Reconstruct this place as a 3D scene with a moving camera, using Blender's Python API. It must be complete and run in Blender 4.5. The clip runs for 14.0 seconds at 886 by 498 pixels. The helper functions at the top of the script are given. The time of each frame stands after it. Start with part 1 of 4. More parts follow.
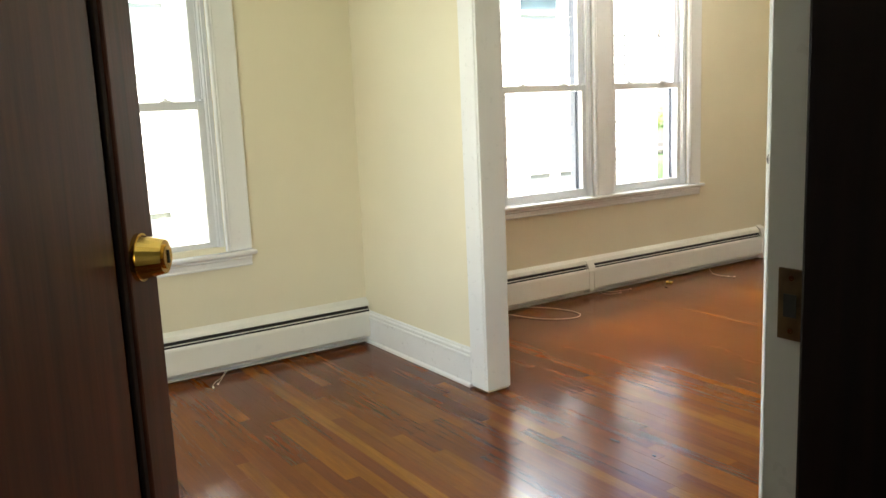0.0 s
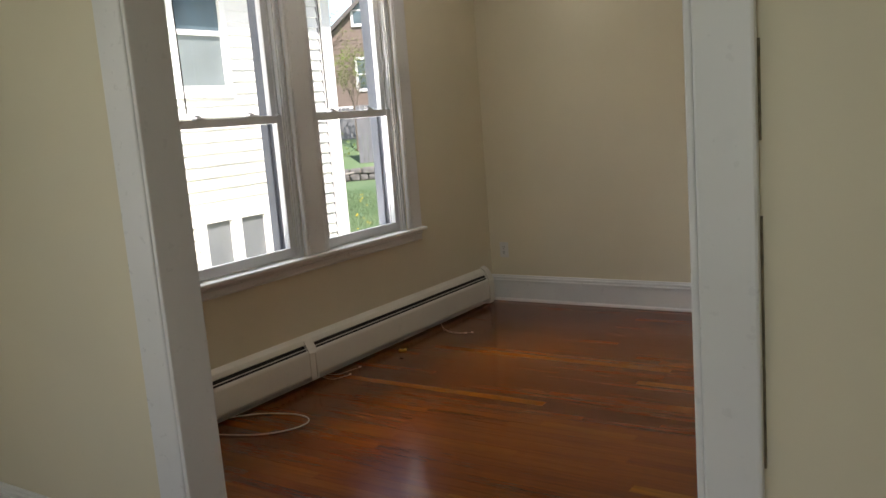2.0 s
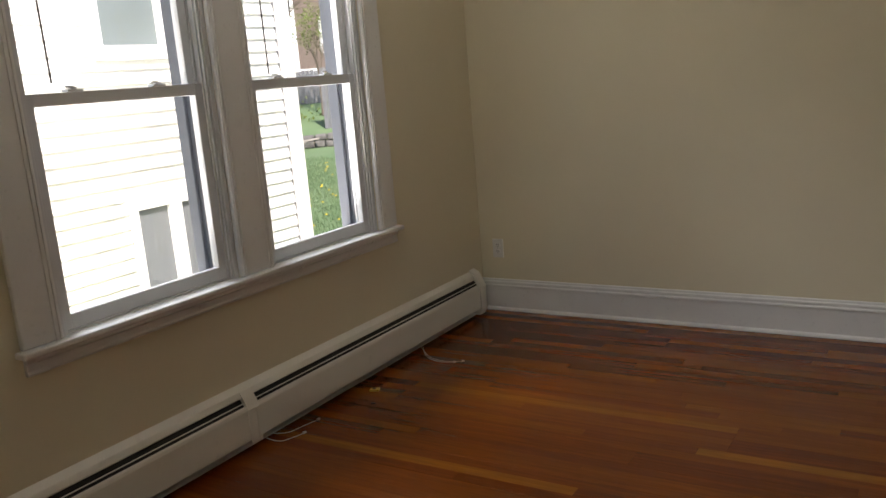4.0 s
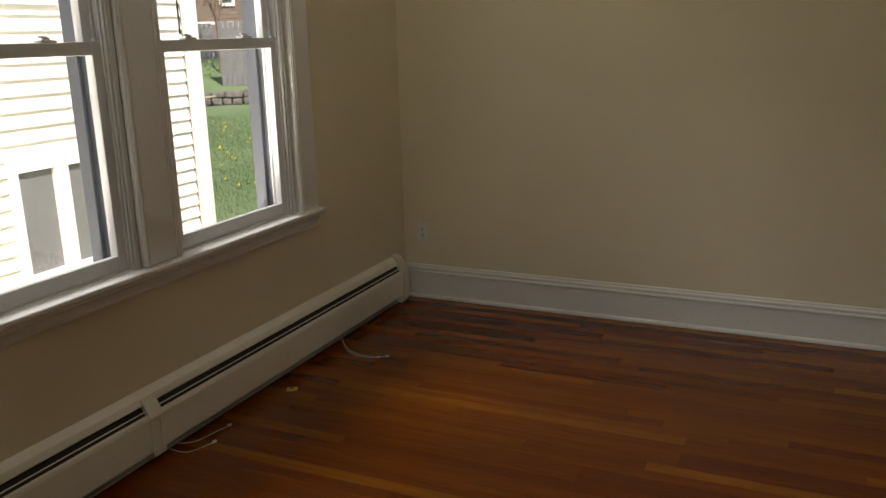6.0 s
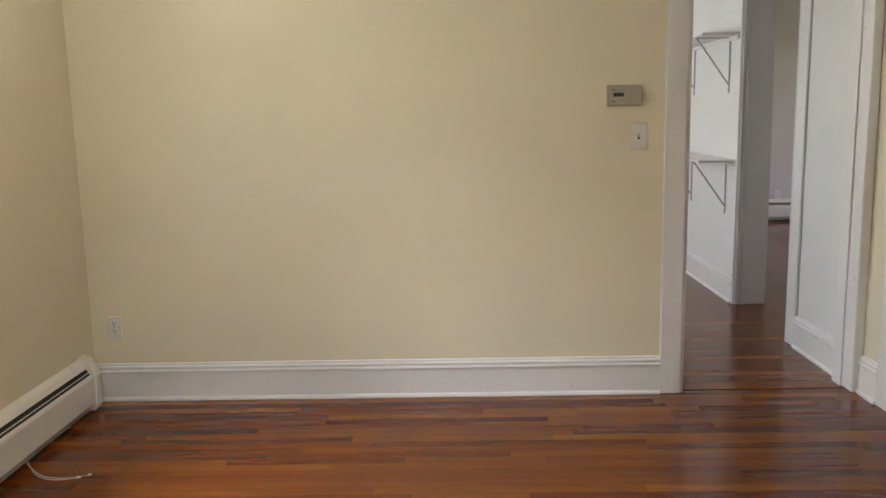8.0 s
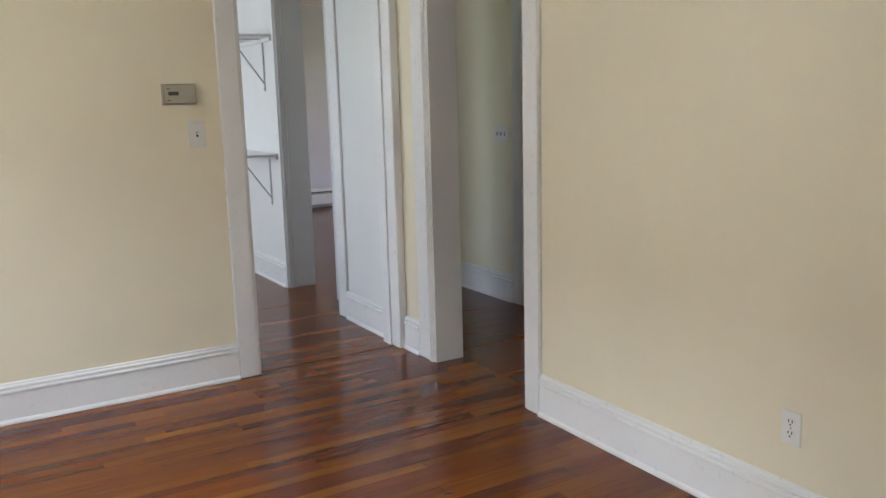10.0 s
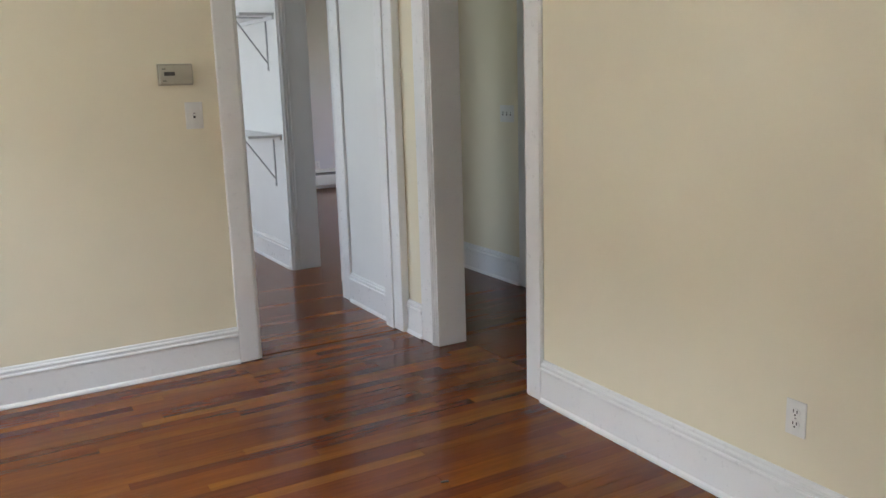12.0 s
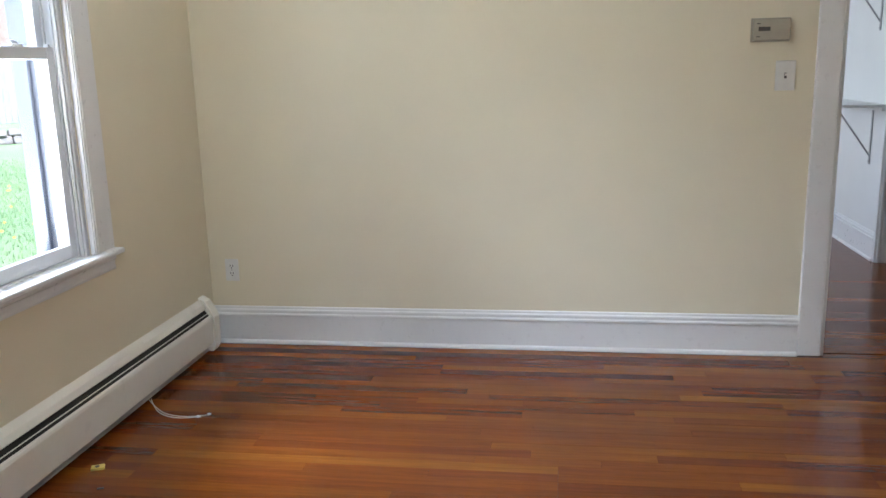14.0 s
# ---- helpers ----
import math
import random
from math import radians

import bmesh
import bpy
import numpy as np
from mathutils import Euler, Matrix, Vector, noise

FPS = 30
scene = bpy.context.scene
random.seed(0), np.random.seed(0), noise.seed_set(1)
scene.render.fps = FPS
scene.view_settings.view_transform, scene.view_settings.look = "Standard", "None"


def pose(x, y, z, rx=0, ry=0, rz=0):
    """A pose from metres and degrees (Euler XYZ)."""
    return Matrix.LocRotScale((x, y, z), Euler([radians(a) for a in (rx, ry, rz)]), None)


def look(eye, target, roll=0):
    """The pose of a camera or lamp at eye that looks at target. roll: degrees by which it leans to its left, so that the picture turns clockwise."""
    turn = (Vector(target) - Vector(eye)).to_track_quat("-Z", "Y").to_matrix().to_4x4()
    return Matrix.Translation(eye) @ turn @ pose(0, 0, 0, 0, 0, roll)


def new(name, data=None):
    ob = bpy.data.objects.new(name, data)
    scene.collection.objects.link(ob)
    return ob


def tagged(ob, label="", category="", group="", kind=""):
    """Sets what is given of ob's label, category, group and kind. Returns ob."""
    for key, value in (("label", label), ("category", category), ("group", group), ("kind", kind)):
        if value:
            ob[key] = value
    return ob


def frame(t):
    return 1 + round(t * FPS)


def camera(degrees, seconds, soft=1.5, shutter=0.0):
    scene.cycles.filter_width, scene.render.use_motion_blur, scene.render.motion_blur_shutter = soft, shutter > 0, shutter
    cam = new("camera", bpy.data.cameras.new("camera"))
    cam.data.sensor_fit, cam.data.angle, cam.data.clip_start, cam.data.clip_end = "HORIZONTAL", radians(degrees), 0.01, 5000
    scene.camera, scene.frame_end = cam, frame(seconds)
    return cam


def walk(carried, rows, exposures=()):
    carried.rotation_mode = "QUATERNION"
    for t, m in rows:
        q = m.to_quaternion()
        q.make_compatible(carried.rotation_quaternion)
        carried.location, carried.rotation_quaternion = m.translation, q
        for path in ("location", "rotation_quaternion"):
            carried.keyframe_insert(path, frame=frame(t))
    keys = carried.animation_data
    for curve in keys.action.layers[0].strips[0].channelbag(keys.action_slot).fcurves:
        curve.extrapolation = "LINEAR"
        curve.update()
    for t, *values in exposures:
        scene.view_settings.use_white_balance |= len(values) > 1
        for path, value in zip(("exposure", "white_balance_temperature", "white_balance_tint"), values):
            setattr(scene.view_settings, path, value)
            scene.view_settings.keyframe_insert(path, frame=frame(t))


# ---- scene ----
cam = camera(56.3, 14.0)

PATH = [
    (0, (4.339, -6.171, 1.373), (2.688, -5.093, 1.037), -2.5),
    (0.5, (3.990, -6.008, 1.377), (2.473, -4.731, 1.116), -2.8),
    (1, (3.726, -5.820, 1.398), (2.353, -4.393, 1.120), -3.1),
    (1.5, (3.450, -5.619, 1.424), (2.156, -4.121, 1.134), -4.1),
    (2, (3.197, -5.386, 1.410), (2.092, -3.749, 1.097), -4.5),
    (2.5, (2.965, -5.123, 1.425), (1.878, -3.475, 1.109), -5.3),
    (3, (2.639, -4.857, 1.422), (1.637, -3.157, 1.096), -5.0),
    (3.2, (2.590, -4.753, 1.417), (1.600, -3.047, 1.085), -5.7),
    (5.3, (2.277, -4.123, 1.490), (1.192, -2.535, 0.941), -1.4),
    (5.5, (2.245, -4.135, 1.490), (1.234, -2.499, 0.941), -1.9),
    (6, (2.172, -4.166, 1.484), (1.359, -2.409, 0.983), -1.5),
    (6.5, (2.120, -4.163, 1.474), (1.354, -2.374, 1.013), -1.9),
    (7, (2.027, -4.109, 1.466), (1.532, -2.224, 1.018), -0.5),
    (7.5, (1.982, -4.092, 1.432), (1.725, -2.137, 1.096), -1.1),
    (8, (1.904, -4.103, 1.440), (1.861, -2.130, 1.116), -1.2),
    (8.5, (1.789, -4.147, 1.457), (1.924, -2.180, 1.121), -1.5),
    (9, (1.689, -4.183, 1.458), (2.194, -2.279, 1.114), -0.8),
    (9.2, (1.661, -4.217, 1.459), (2.301, -2.353, 1.121), -0.9),
    (11.3, (1.738, -4.247, 1.438), (2.924, -2.693, 1.018), -1.7),
    (11.5, (1.741, -4.234, 1.443), (2.880, -2.642, 1.029), -1.6),
    (12, (1.774, -4.205, 1.454), (2.746, -2.505, 1.049), -1.7),
    (12.5, (1.806, -4.175, 1.458), (2.567, -2.365, 1.074), -0.9),
    (13, (1.837, -4.112, 1.448), (2.305, -2.199, 1.103), -0.8),
    (13.5, (1.874, -4.055, 1.437), (1.971, -2.087, 1.096), -0.8),
    (14, (1.819, -3.947, 1.390), (1.527, -2.016, 0.957), -1.5),
]

EXPOSURES = [(0.0, 2.5, 7100, 9), (0.25, 1.95, 7100, 8), (0.5, 1.04, 7000, 9), (0.8, 0.76, 7100, 12), (1.0, 0.66, 7200, 13), (1.5, 0.80, 7000, 13), (2.0, 0.88, 7000, 15), (3.0, 0.86, 7050, 16),
             (5.5, 0.48, 7600, 15), (6.0, 0.40, 8000, 14), (6.5, 0.43, 8100, 14), (7.0, 1.05, 7600, 15), (7.5, 1.70, 7400, 16), (9.0, 2.25, 6200, 15), (12.0, 2.2, 6200, 14), (12.5, 2.15, 6150, 14), (13.5, 2.15, 6000, 14), (14.0, 2.20, 5850, 14)]
walk(cam, [(t, look(eye, target, roll)) for t, eye, target, roll in PATH], EXPOSURES)

# ---- world and sun ----
SUN_DIR = Vector((0.60, -0.42, 0.86)).normalized()
world = bpy.data.worlds.new("world")
scene.world = world
world.use_nodes = True
wn = world.node_tree
wn.nodes.clear()
sky = wn.nodes.new("ShaderNodeTexSky")
sky.sky_type = "NISHITA"
sky.sun_disc = False
sky.sun_elevation = math.asin(SUN_DIR.z)
sky.sun_rotation = math.atan2(SUN_DIR.x, SUN_DIR.y)
bg = wn.nodes.new("ShaderNodeBackground")
bg.inputs["Strength"].default_value = 0.15
wo = wn.nodes.new("ShaderNodeOutputWorld")
wn.links.new(sky.outputs[0], bg.inputs["Color"])
wn.links.new(bg.outputs[0], wo.inputs["Surface"])
sun = new("sun", bpy.data.lights.new("sun", "SUN"))
sun.data.energy = 5.0
sun.data.angle = radians(0.5)
sun.data.color = (1.0, 0.97, 0.93)
sun.matrix_world = look(SUN_DIR * 30, (0, 0, 0))


# Added area lamps that fill the rooms with daylight, none of them seen.
def fill_lamp(at, target, w, h, watts, tint=(0.82, 0.91, 1.0)):
    lamp = new("daylight_fill", bpy.data.lights.new("daylight_fill", "AREA"))
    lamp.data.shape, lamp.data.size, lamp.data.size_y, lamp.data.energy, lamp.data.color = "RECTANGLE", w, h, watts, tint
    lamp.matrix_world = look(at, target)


# High pair: sky over the roof next door. Low pair: bounce off the ground.
fill_lamp((-2.3, -1.94, 3.55), (0.4, -1.94, 1.2), 2.6, 1.2, 115)
fill_lamp((-0.95, -1.94, -0.55), (0.9, -1.94, 2.6), 2.2, 0.8, 250, (0.96, 0.97, 0.97))
fill_lamp((-0.95, -5.14, -0.55), (0.9, -5.14, 2.6), 1.2, 0.8, 5, (1.0, 0.97, 0.90))
fill_lamp((-2.3, -5.14, 3.55), (0.4, -5.14, 1.2), 1.8, 1.2, 3)
# The rest stand at added openings out of view.
fill_lamp((2.9, -7.22, 1.45), (2.0, 0.0, 1.1), 1.9, 1.5, 6)
fill_lamp((0.02, -6.35, 1.45), (3.9, -2.4, 1.3), 0.8, 1.4, 2)
fill_lamp((-0.12, 2.3, 1.5), (4.0, 2.3, 1.3), 2.0, 1.5, 8.5)
fill_lamp((8.05, 3.8, 1.45), (4.0, 3.8, 1.0), 2.2, 1.6, 1.0)
fill_lamp((7.02, -5.4, 1.6), (4.0, -5.6, 1.3), 0.9, 1.3, 0.45)

# ---- materials ----
def material(name, rough=0.5, metal=0.0):
    m = bpy.data.materials.new(name)
    m.use_nodes = True
    b = m.node_tree.nodes["Principled BSDF"]
    b.inputs["Roughness"].default_value = rough
    b.inputs["Metallic"].default_value = metal
    return m, m.node_tree, b


def node(nt, kind, **inputs):
    n = nt.nodes.new(kind)
    for key, value in inputs.items():
        n.inputs[key.replace("_", " ")].default_value = value
    return n


def mapped(nt, scale=(1, 1, 1), coord="Object"):
    tc = nt.nodes.new("ShaderNodeTexCoord")
    mp = nt.nodes.new("ShaderNodeMapping")
    mp.inputs["Scale"].default_value = scale
    nt.links.new(tc.outputs[coord], mp.inputs["Vector"])
    return mp


def mixed(nt, fac, a, b, mode="MIX"):
    mx = nt.nodes.new("ShaderNodeMix")
    mx.data_type = "RGBA"
    mx.blend_type = mode
    for slot, value in ((0, fac), (6, a), (7, b)):
        if isinstance(value, bpy.types.NodeSocket):
            nt.links.new(value, mx.inputs[slot])
        else:
            mx.inputs[slot].default_value = value
    return mx.outputs[2]


def ramp(nt, source, stops):
    r = nt.nodes.new("ShaderNodeValToRGB")
    els = r.color_ramp.elements
    while len(els) < len(stops):
        els.new(0.5)
    for el, (p, c) in zip(els, stops):
        el.position = p
        el.color = (*c, 1) if len(c) == 3 else c
    nt.links.new(source, r.inputs[0])
    return r.outputs[0]


def painted(name, colour, rough=0.45, bump=0.08, scale=60.0, streak=0.04, dirt=0.0):
    """Paint on plaster or wood: a slow change of tone, roller or brush relief, an uneven gloss."""
    m, nt, b = material(name, rough)
    mp = mapped(nt)
    slow = node(nt, "ShaderNodeTexNoise", Scale=1.7, Detail=3.0)
    fine = node(nt, "ShaderNodeTexNoise", Scale=scale, Detail=4.0)
    for n in (slow, fine):
        nt.links.new(mp.outputs[0], n.inputs["Vector"])
    dark = tuple(c * (1 - streak * 2) for c in colour)
    light = tuple(min(1, c * (1 + streak)) for c in colour)
    col = ramp(nt, slow.outputs[0], [(0.35, dark), (0.65, light)])
    if dirt:
        spots = node(nt, "ShaderNodeTexNoise", Scale=14.0, Detail=6.0)
        nt.links.new(mp.outputs[0], spots.inputs["Vector"])
        mask = ramp(nt, spots.outputs[0], [(0.62, (0, 0, 0)), (0.8, (dirt, dirt, dirt))])
        col = mixed(nt, mask, col, (*(c * 0.45 for c in colour), 1))
    nt.links.new(col, b.inputs["Base Color"])
    rr = nt.nodes.new("ShaderNodeMapRange")
    rr.inputs["To Min"].default_value = rough - 0.08
    rr.inputs["To Max"].default_value = rough + 0.08
    nt.links.new(fine.outputs[0], rr.inputs[0])
    nt.links.new(rr.outputs[0], b.inputs["Roughness"])
    bp = node(nt, "ShaderNodeBump", Strength=bump, Distance=0.004)
    nt.links.new(fine.outputs[0], bp.inputs["Height"])
    nt.links.new(bp.outputs[0], b.inputs["Normal"])
    return m


def board_wood(name, island):
    """Varnished strip flooring: each strip its own tone, long grain, a few dark streaks."""
    m, nt, b = material(name, 0.3)
    tc = nt.nodes.new("ShaderNodeTexCoord")
    if island:
        rnd = nt.nodes.new("ShaderNodeNewGeometry").outputs["Random Per Island"]
    else:
        rnd = nt.nodes.new("ShaderNodeObjectInfo").outputs["Random"]
    shift = nt.nodes.new("ShaderNodeCombineXYZ")
    mul = nt.nodes.new("ShaderNodeMath")
    mul.operation = "MULTIPLY"
    mul.inputs[1].default_value = 37.0
    nt.links.new(rnd, mul.inputs[0])
    nt.links.new(mul.outputs[0], shift.inputs[0])
    nt.links.new(mul.outputs[0], shift.inputs[2])
    add = nt.nodes.new("ShaderNodeVectorMath")
    nt.links.new(tc.outputs["Object"], add.inputs[0])
    nt.links.new(shift.outputs[0], add.inputs[1])
    mp = node(nt, "ShaderNodeMapping")
    mp.inputs["Scale"].default_value = (1.3, 26.0, 5.0)
    nt.links.new(add.outputs[0], mp.inputs["Vector"])
    grain = node(nt, "ShaderNodeTexNoise", Scale=2.2, Detail=7.0, Roughness=0.62, Distortion=0.5)
    nt.links.new(mp.outputs[0], grain.inputs["Vector"])
    mp2 = node(nt, "ShaderNodeMapping")
    mp2.inputs["Scale"].default_value = (4.0, 160.0, 20.0)
    nt.links.new(add.outputs[0], mp2.inputs["Vector"])
    pores = node(nt, "ShaderNodeTexNoise", Scale=3.0, Detail=3.0)
    nt.links.new(mp2.outputs[0], pores.inputs["Vector"])
    tone = ramp(nt, rnd, [(0.0, (0.118, 0.023, 0.0020)), (0.22, (0.152, 0.032, 0.0024)), (0.6, (0.188, 0.046, 0.0031)),
                          (0.85, (0.222, 0.063, 0.0044)), (1.0, (0.265, 0.088, 0.0075))])
    g = ramp(nt, grain.outputs[0], [(0.28, (0.76, 0.70, 0.64)), (0.5, (0.97, 0.97, 0.97)), (0.72, (1.25, 1.22, 1.15))])
    p = ramp(nt, pores.outputs[0], [(0.35, (0.80, 0.77, 0.73)), (0.55, (1, 1, 1))])
    col = mixed(nt, 1.0, tone, g, "MULTIPLY")
    col = mixed(nt, 0.7, col, p, "MULTIPLY")
    geo = nt.nodes.new("ShaderNodeNewGeometry")
    wear = node(nt, "ShaderNodeTexNoise", Scale=1.1, Detail=5.0, Roughness=0.6)
    nt.links.new(geo.outputs["Position"], wear.inputs["Vector"])
    w = ramp(nt, wear.outputs[0], [(0.30, (0.80, 0.75, 0.72)), (0.68, (1.04, 1.04, 1.04))])
    col = mixed(nt, 1.0, col, w, "MULTIPLY")
    nt.links.new(col, b.inputs["Base Color"])
    rr = node(nt, "ShaderNodeMapRange")
    rr.inputs["To Min"].default_value = 0.14
    rr.inputs["To Max"].default_value = 0.21
    nt.links.new(wear.outputs[0], rr.inputs[0])
    nt.links.new(rr.outputs[0], b.inputs["Roughness"])
    b.inputs["IOR"].default_value = 1.41
    wave = node(nt, "ShaderNodeTexNoise", Scale=9.0, Detail=2.0)
    nt.links.new(geo.outputs["Position"], wave.inputs["Vector"])
    b1 = node(nt, "ShaderNodeBump", Strength=0.015, Distance=0.01)
    nt.links.new(wave.outputs[0], b1.inputs["Height"])
    b2 = node(nt, "ShaderNodeBump", Strength=0.02, Distance=0.001)
    nt.links.new(pores.outputs[0], b2.inputs["Height"])
    nt.links.new(b1.outputs[0], b2.inputs["Normal"])
    nt.links.new(b2.outputs[0], b.inputs["Normal"])
    return m


def dark_wood(name, colour, rough=0.35):
    m, nt, b = material(name, rough)
    mp = mapped(nt, (30, 30, 1.6))
    n = node(nt, "ShaderNodeTexNoise", Scale=2.0, Detail=6.0, Roughness=0.6, Distortion=0.4)
    nt.links.new(mp.outputs[0], n.inputs["Vector"])
    col = ramp(nt, n.outputs[0], [(0.3, tuple(c * 0.55 for c in colour)), (0.7, tuple(c * 1.35 for c in colour))])
    nt.links.new(col, b.inputs["Base Color"])
    bp = node(nt, "ShaderNodeBump", Strength=0.15, Distance=0.002)
    nt.links.new(n.outputs[0], bp.inputs["Height"])
    nt.links.new(bp.outputs[0], b.inputs["Normal"])
    b.inputs["IOR"].default_value = 1.24
    return m


def plain(name, colour, rough=0.5, metal=0.0, vary=0.06, scale=25.0):
    m, nt, b = material(name, rough, metal)
    n = node(nt, "ShaderNodeTexNoise", Scale=scale, Detail=3.0)
    nt.links.new(mapped(nt).outputs[0], n.inputs["Vector"])
    col = ramp(nt, n.outputs[0], [(0.3, tuple(c * (1 - vary * 2) for c in colour)), (0.7, tuple(min(1, c * (1 + vary)) for c in colour))])
    nt.links.new(col, b.inputs["Base Color"])
    return m


def glass(name, tint=(1, 1, 1)):
    m = bpy.data.materials.new(name)
    m.use_nodes = True
    nt = m.node_tree
    nt.nodes.clear()
    out = nt.nodes.new("ShaderNodeOutputMaterial")
    mx = nt.nodes.new("ShaderNodeMixShader")
    lw = node(nt, "ShaderNodeLayerWeight", Blend=0.5)
    pw = nt.nodes.new("ShaderNodeMath")
    pw.operation = "POWER"
    pw.inputs[1].default_value = 4.5
    nt.links.new(lw.outputs["Facing"], pw.inputs[0])
    fr = nt.nodes.new("ShaderNodeMapRange")
    fr.inputs["To Min"].default_value = 0.04
    fr.inputs["To Max"].default_value = 0.9
    nt.links.new(pw.outputs[0], fr.inputs[0])
    tr = nt.nodes.new("ShaderNodeBsdfTransparent")
    tr.inputs["Color"].default_value = (*tint, 1)
    gl = node(nt, "ShaderNodeBsdfGlossy", Roughness=0.02)
    nt.links.new(fr.outputs[0], mx.inputs[0])
    nt.links.new(tr.outputs[0], mx.inputs[1])
    nt.links.new(gl.outputs[0], mx.inputs[2])
    nt.links.new(mx.outputs[0], out.inputs["Surface"])
    return m


def siding_vinyl(name, colour):
    return painted(name, colour, 0.5, 0.1, 40.0, 0.03)


CREAM = painted("cream_wall_paint", (0.76, 0.695, 0.525), 0.55, 0.10, 90.0, 0.015)
HALL_WHITE = painted("white_hall_paint", (0.76, 0.76, 0.74), 0.5, 0.10, 90.0, 0.015)
GREY_ROOM = painted("pale_grey_paint", (0.60, 0.59, 0.60), 0.55, 0.10, 90.0, 0.015)
CEIL = painted("ceiling_paint", (0.82, 0.81, 0.76), 0.7, 0.12, 60.0, 0.015)
TRIM = painted("white_trim_paint", (0.78, 0.78, 0.77), 0.30, 0.14, 35.0, 0.02, 0.10)
ENAMEL = painted("heater_enamel", (0.80, 0.78, 0.71), 0.35, 0.03, 20.0, 0.02, 0.25)
VINYL = painted("window_vinyl", (0.66, 0.67, 0.68), 0.35, 0.02, 20.0, 0.01)
PLATE = plain("plate_plastic", (0.74, 0.73, 0.69), 0.3, 0, 0.02)
THERMO = plain("beige_plastic", (0.40, 0.37, 0.29), 0.4, 0, 0.03)
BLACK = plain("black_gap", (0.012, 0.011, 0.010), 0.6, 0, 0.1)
OUTTRIM0 = plain("blocker_paint", (0.6, 0.6, 0.58), 0.6, 0, 0.04)
# Outer window channel: the shade it lies in is put into this dark colour.
LINER = plain("shaded_screen_channel", (0.075, 0.085, 0.105), 0.5, 0, 0.05)
SLOT = plain("slot_dark", (0.05, 0.045, 0.04), 0.5, 0, 0.1)
STEEL = plain("fin_metal", (0.30, 0.29, 0.28), 0.45, 0.7, 0.1)
GREYMETAL = plain("shelf_bracket_metal", (0.42, 0.42, 0.42), 0.4, 0.5, 0.05)
BRASS = plain("polished_brass", (0.83, 0.56, 0.17), 0.16, 1.0, 0.04, 60.0)
OLDBRASS = plain("old_brass", (0.16, 0.10, 0.045), 0.45, 0.7, 0.2, 60.0)
DOORWOOD = dark_wood("dark_door_wood", (0.050, 0.013, 0.006), 0.42)
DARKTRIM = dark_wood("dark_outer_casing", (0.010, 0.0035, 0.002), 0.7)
BLIND = plain("beige_blind", (0.36, 0.30, 0.23), 0.5, 0, 0.05)
CORD = plain("white_cord", (0.70, 0.69, 0.62), 0.5, 0, 0.05)
DARKCORD = plain("dark_wand", (0.05, 0.045, 0.04), 0.4, 0, 0.1)
YELLOW = plain("yellow_plastic", (0.62, 0.48, 0.10), 0.5, 0, 0.1)
GLASS = glass("window_glass")
CRACK_TONE = plain("crack_brown", (0.20, 0.165, 0.10), 0.8, 0, 0.3, 50.0)
BOARD = board_wood("strip_floor_wood", False)
BOARD_ISLAND = board_wood("strip_floor_wood_far", True)

origin = {}


def put_root(name, at, label="", category="", group="", kind=""):
    """An Empty that is the base of a thing, at a place in the world."""
    ob = new(name)
    ob.empty_display_size = 0.05
    ob.location = at
    origin[ob] = Vector(at)
    return tagged(ob, label, category, group, kind)


def part(name, bm, mat, parent=None, label="", kind="", smooth=False):
    """Links a bmesh given in world metres as one mesh object under a thing or a part."""
    base = origin[parent] if parent else Vector((0, 0, 0))
    bm.transform(Matrix.Translation(-base))
    me = bpy.data.meshes.new(name)
    bmesh.ops.recalc_face_normals(bm, faces=bm.faces)
    if smooth:
        for f in bm.faces:
            f.smooth = True
    bm.to_mesh(me)
    bm.free()
    me.materials.append(mat)
    ob = new(name, me)
    if parent:
        ob.parent = parent
    origin[ob] = base
    return tagged(ob, label, "", "", kind)


def add_box(bm, x0, x1, y0, y1, z0, z1, bevel=0.0):
    r = bmesh.ops.create_cube(bm, size=1)
    vs = r["verts"]
    bmesh.ops.transform(bm, matrix=Matrix.Translation(((x0 + x1) / 2, (y0 + y1) / 2, (z0 + z1) / 2))
                        @ Matrix.Diagonal((abs(x1 - x0), abs(y1 - y0), abs(z1 - z0), 1)), verts=vs)
    if bevel:
        es = list({e for v in vs for e in v.link_edges})
        bmesh.ops.bevel(bm, geom=es, offset=bevel, segments=2, profile=0.5, affect="EDGES")


def slab(name, mat, parent, x0, x1, y0, y1, z0, z1, bevel=0.003, label="", kind=""):
    bm = bmesh.new()
    add_box(bm, x0, x1, y0, y1, z0, z1, bevel)
    return part(name, bm, mat, parent, label, kind)


def extrude_profile(bm, pts, place, length):
    """A closed profile of (d, z) points swept over a length; place(d, s, z) gives the world point."""
    a = [bm.verts.new(place(d, 0.0, z)) for d, z in pts]
    b = [bm.verts.new(place(d, length, z)) for d, z in pts]
    n = len(pts)
    for i in range(n):
        bm.faces.new((a[i], a[(i + 1) % n], b[(i + 1) % n], b[i]))
    bm.faces.new(a)
    bm.faces.new(b[::-1])


def add_cyl(bm, a, b, r, seg=12, r2=None):
    a, b = Vector(a), Vector(b)
    m = Matrix.Translation((a + b) / 2) @ (b - a).to_track_quat("Z", "Y").to_matrix().to_4x4()
    bmesh.ops.create_cone(bm, cap_ends=True, segments=seg, radius1=r, radius2=r if r2 is None else r2, depth=(b - a).length, matrix=m)


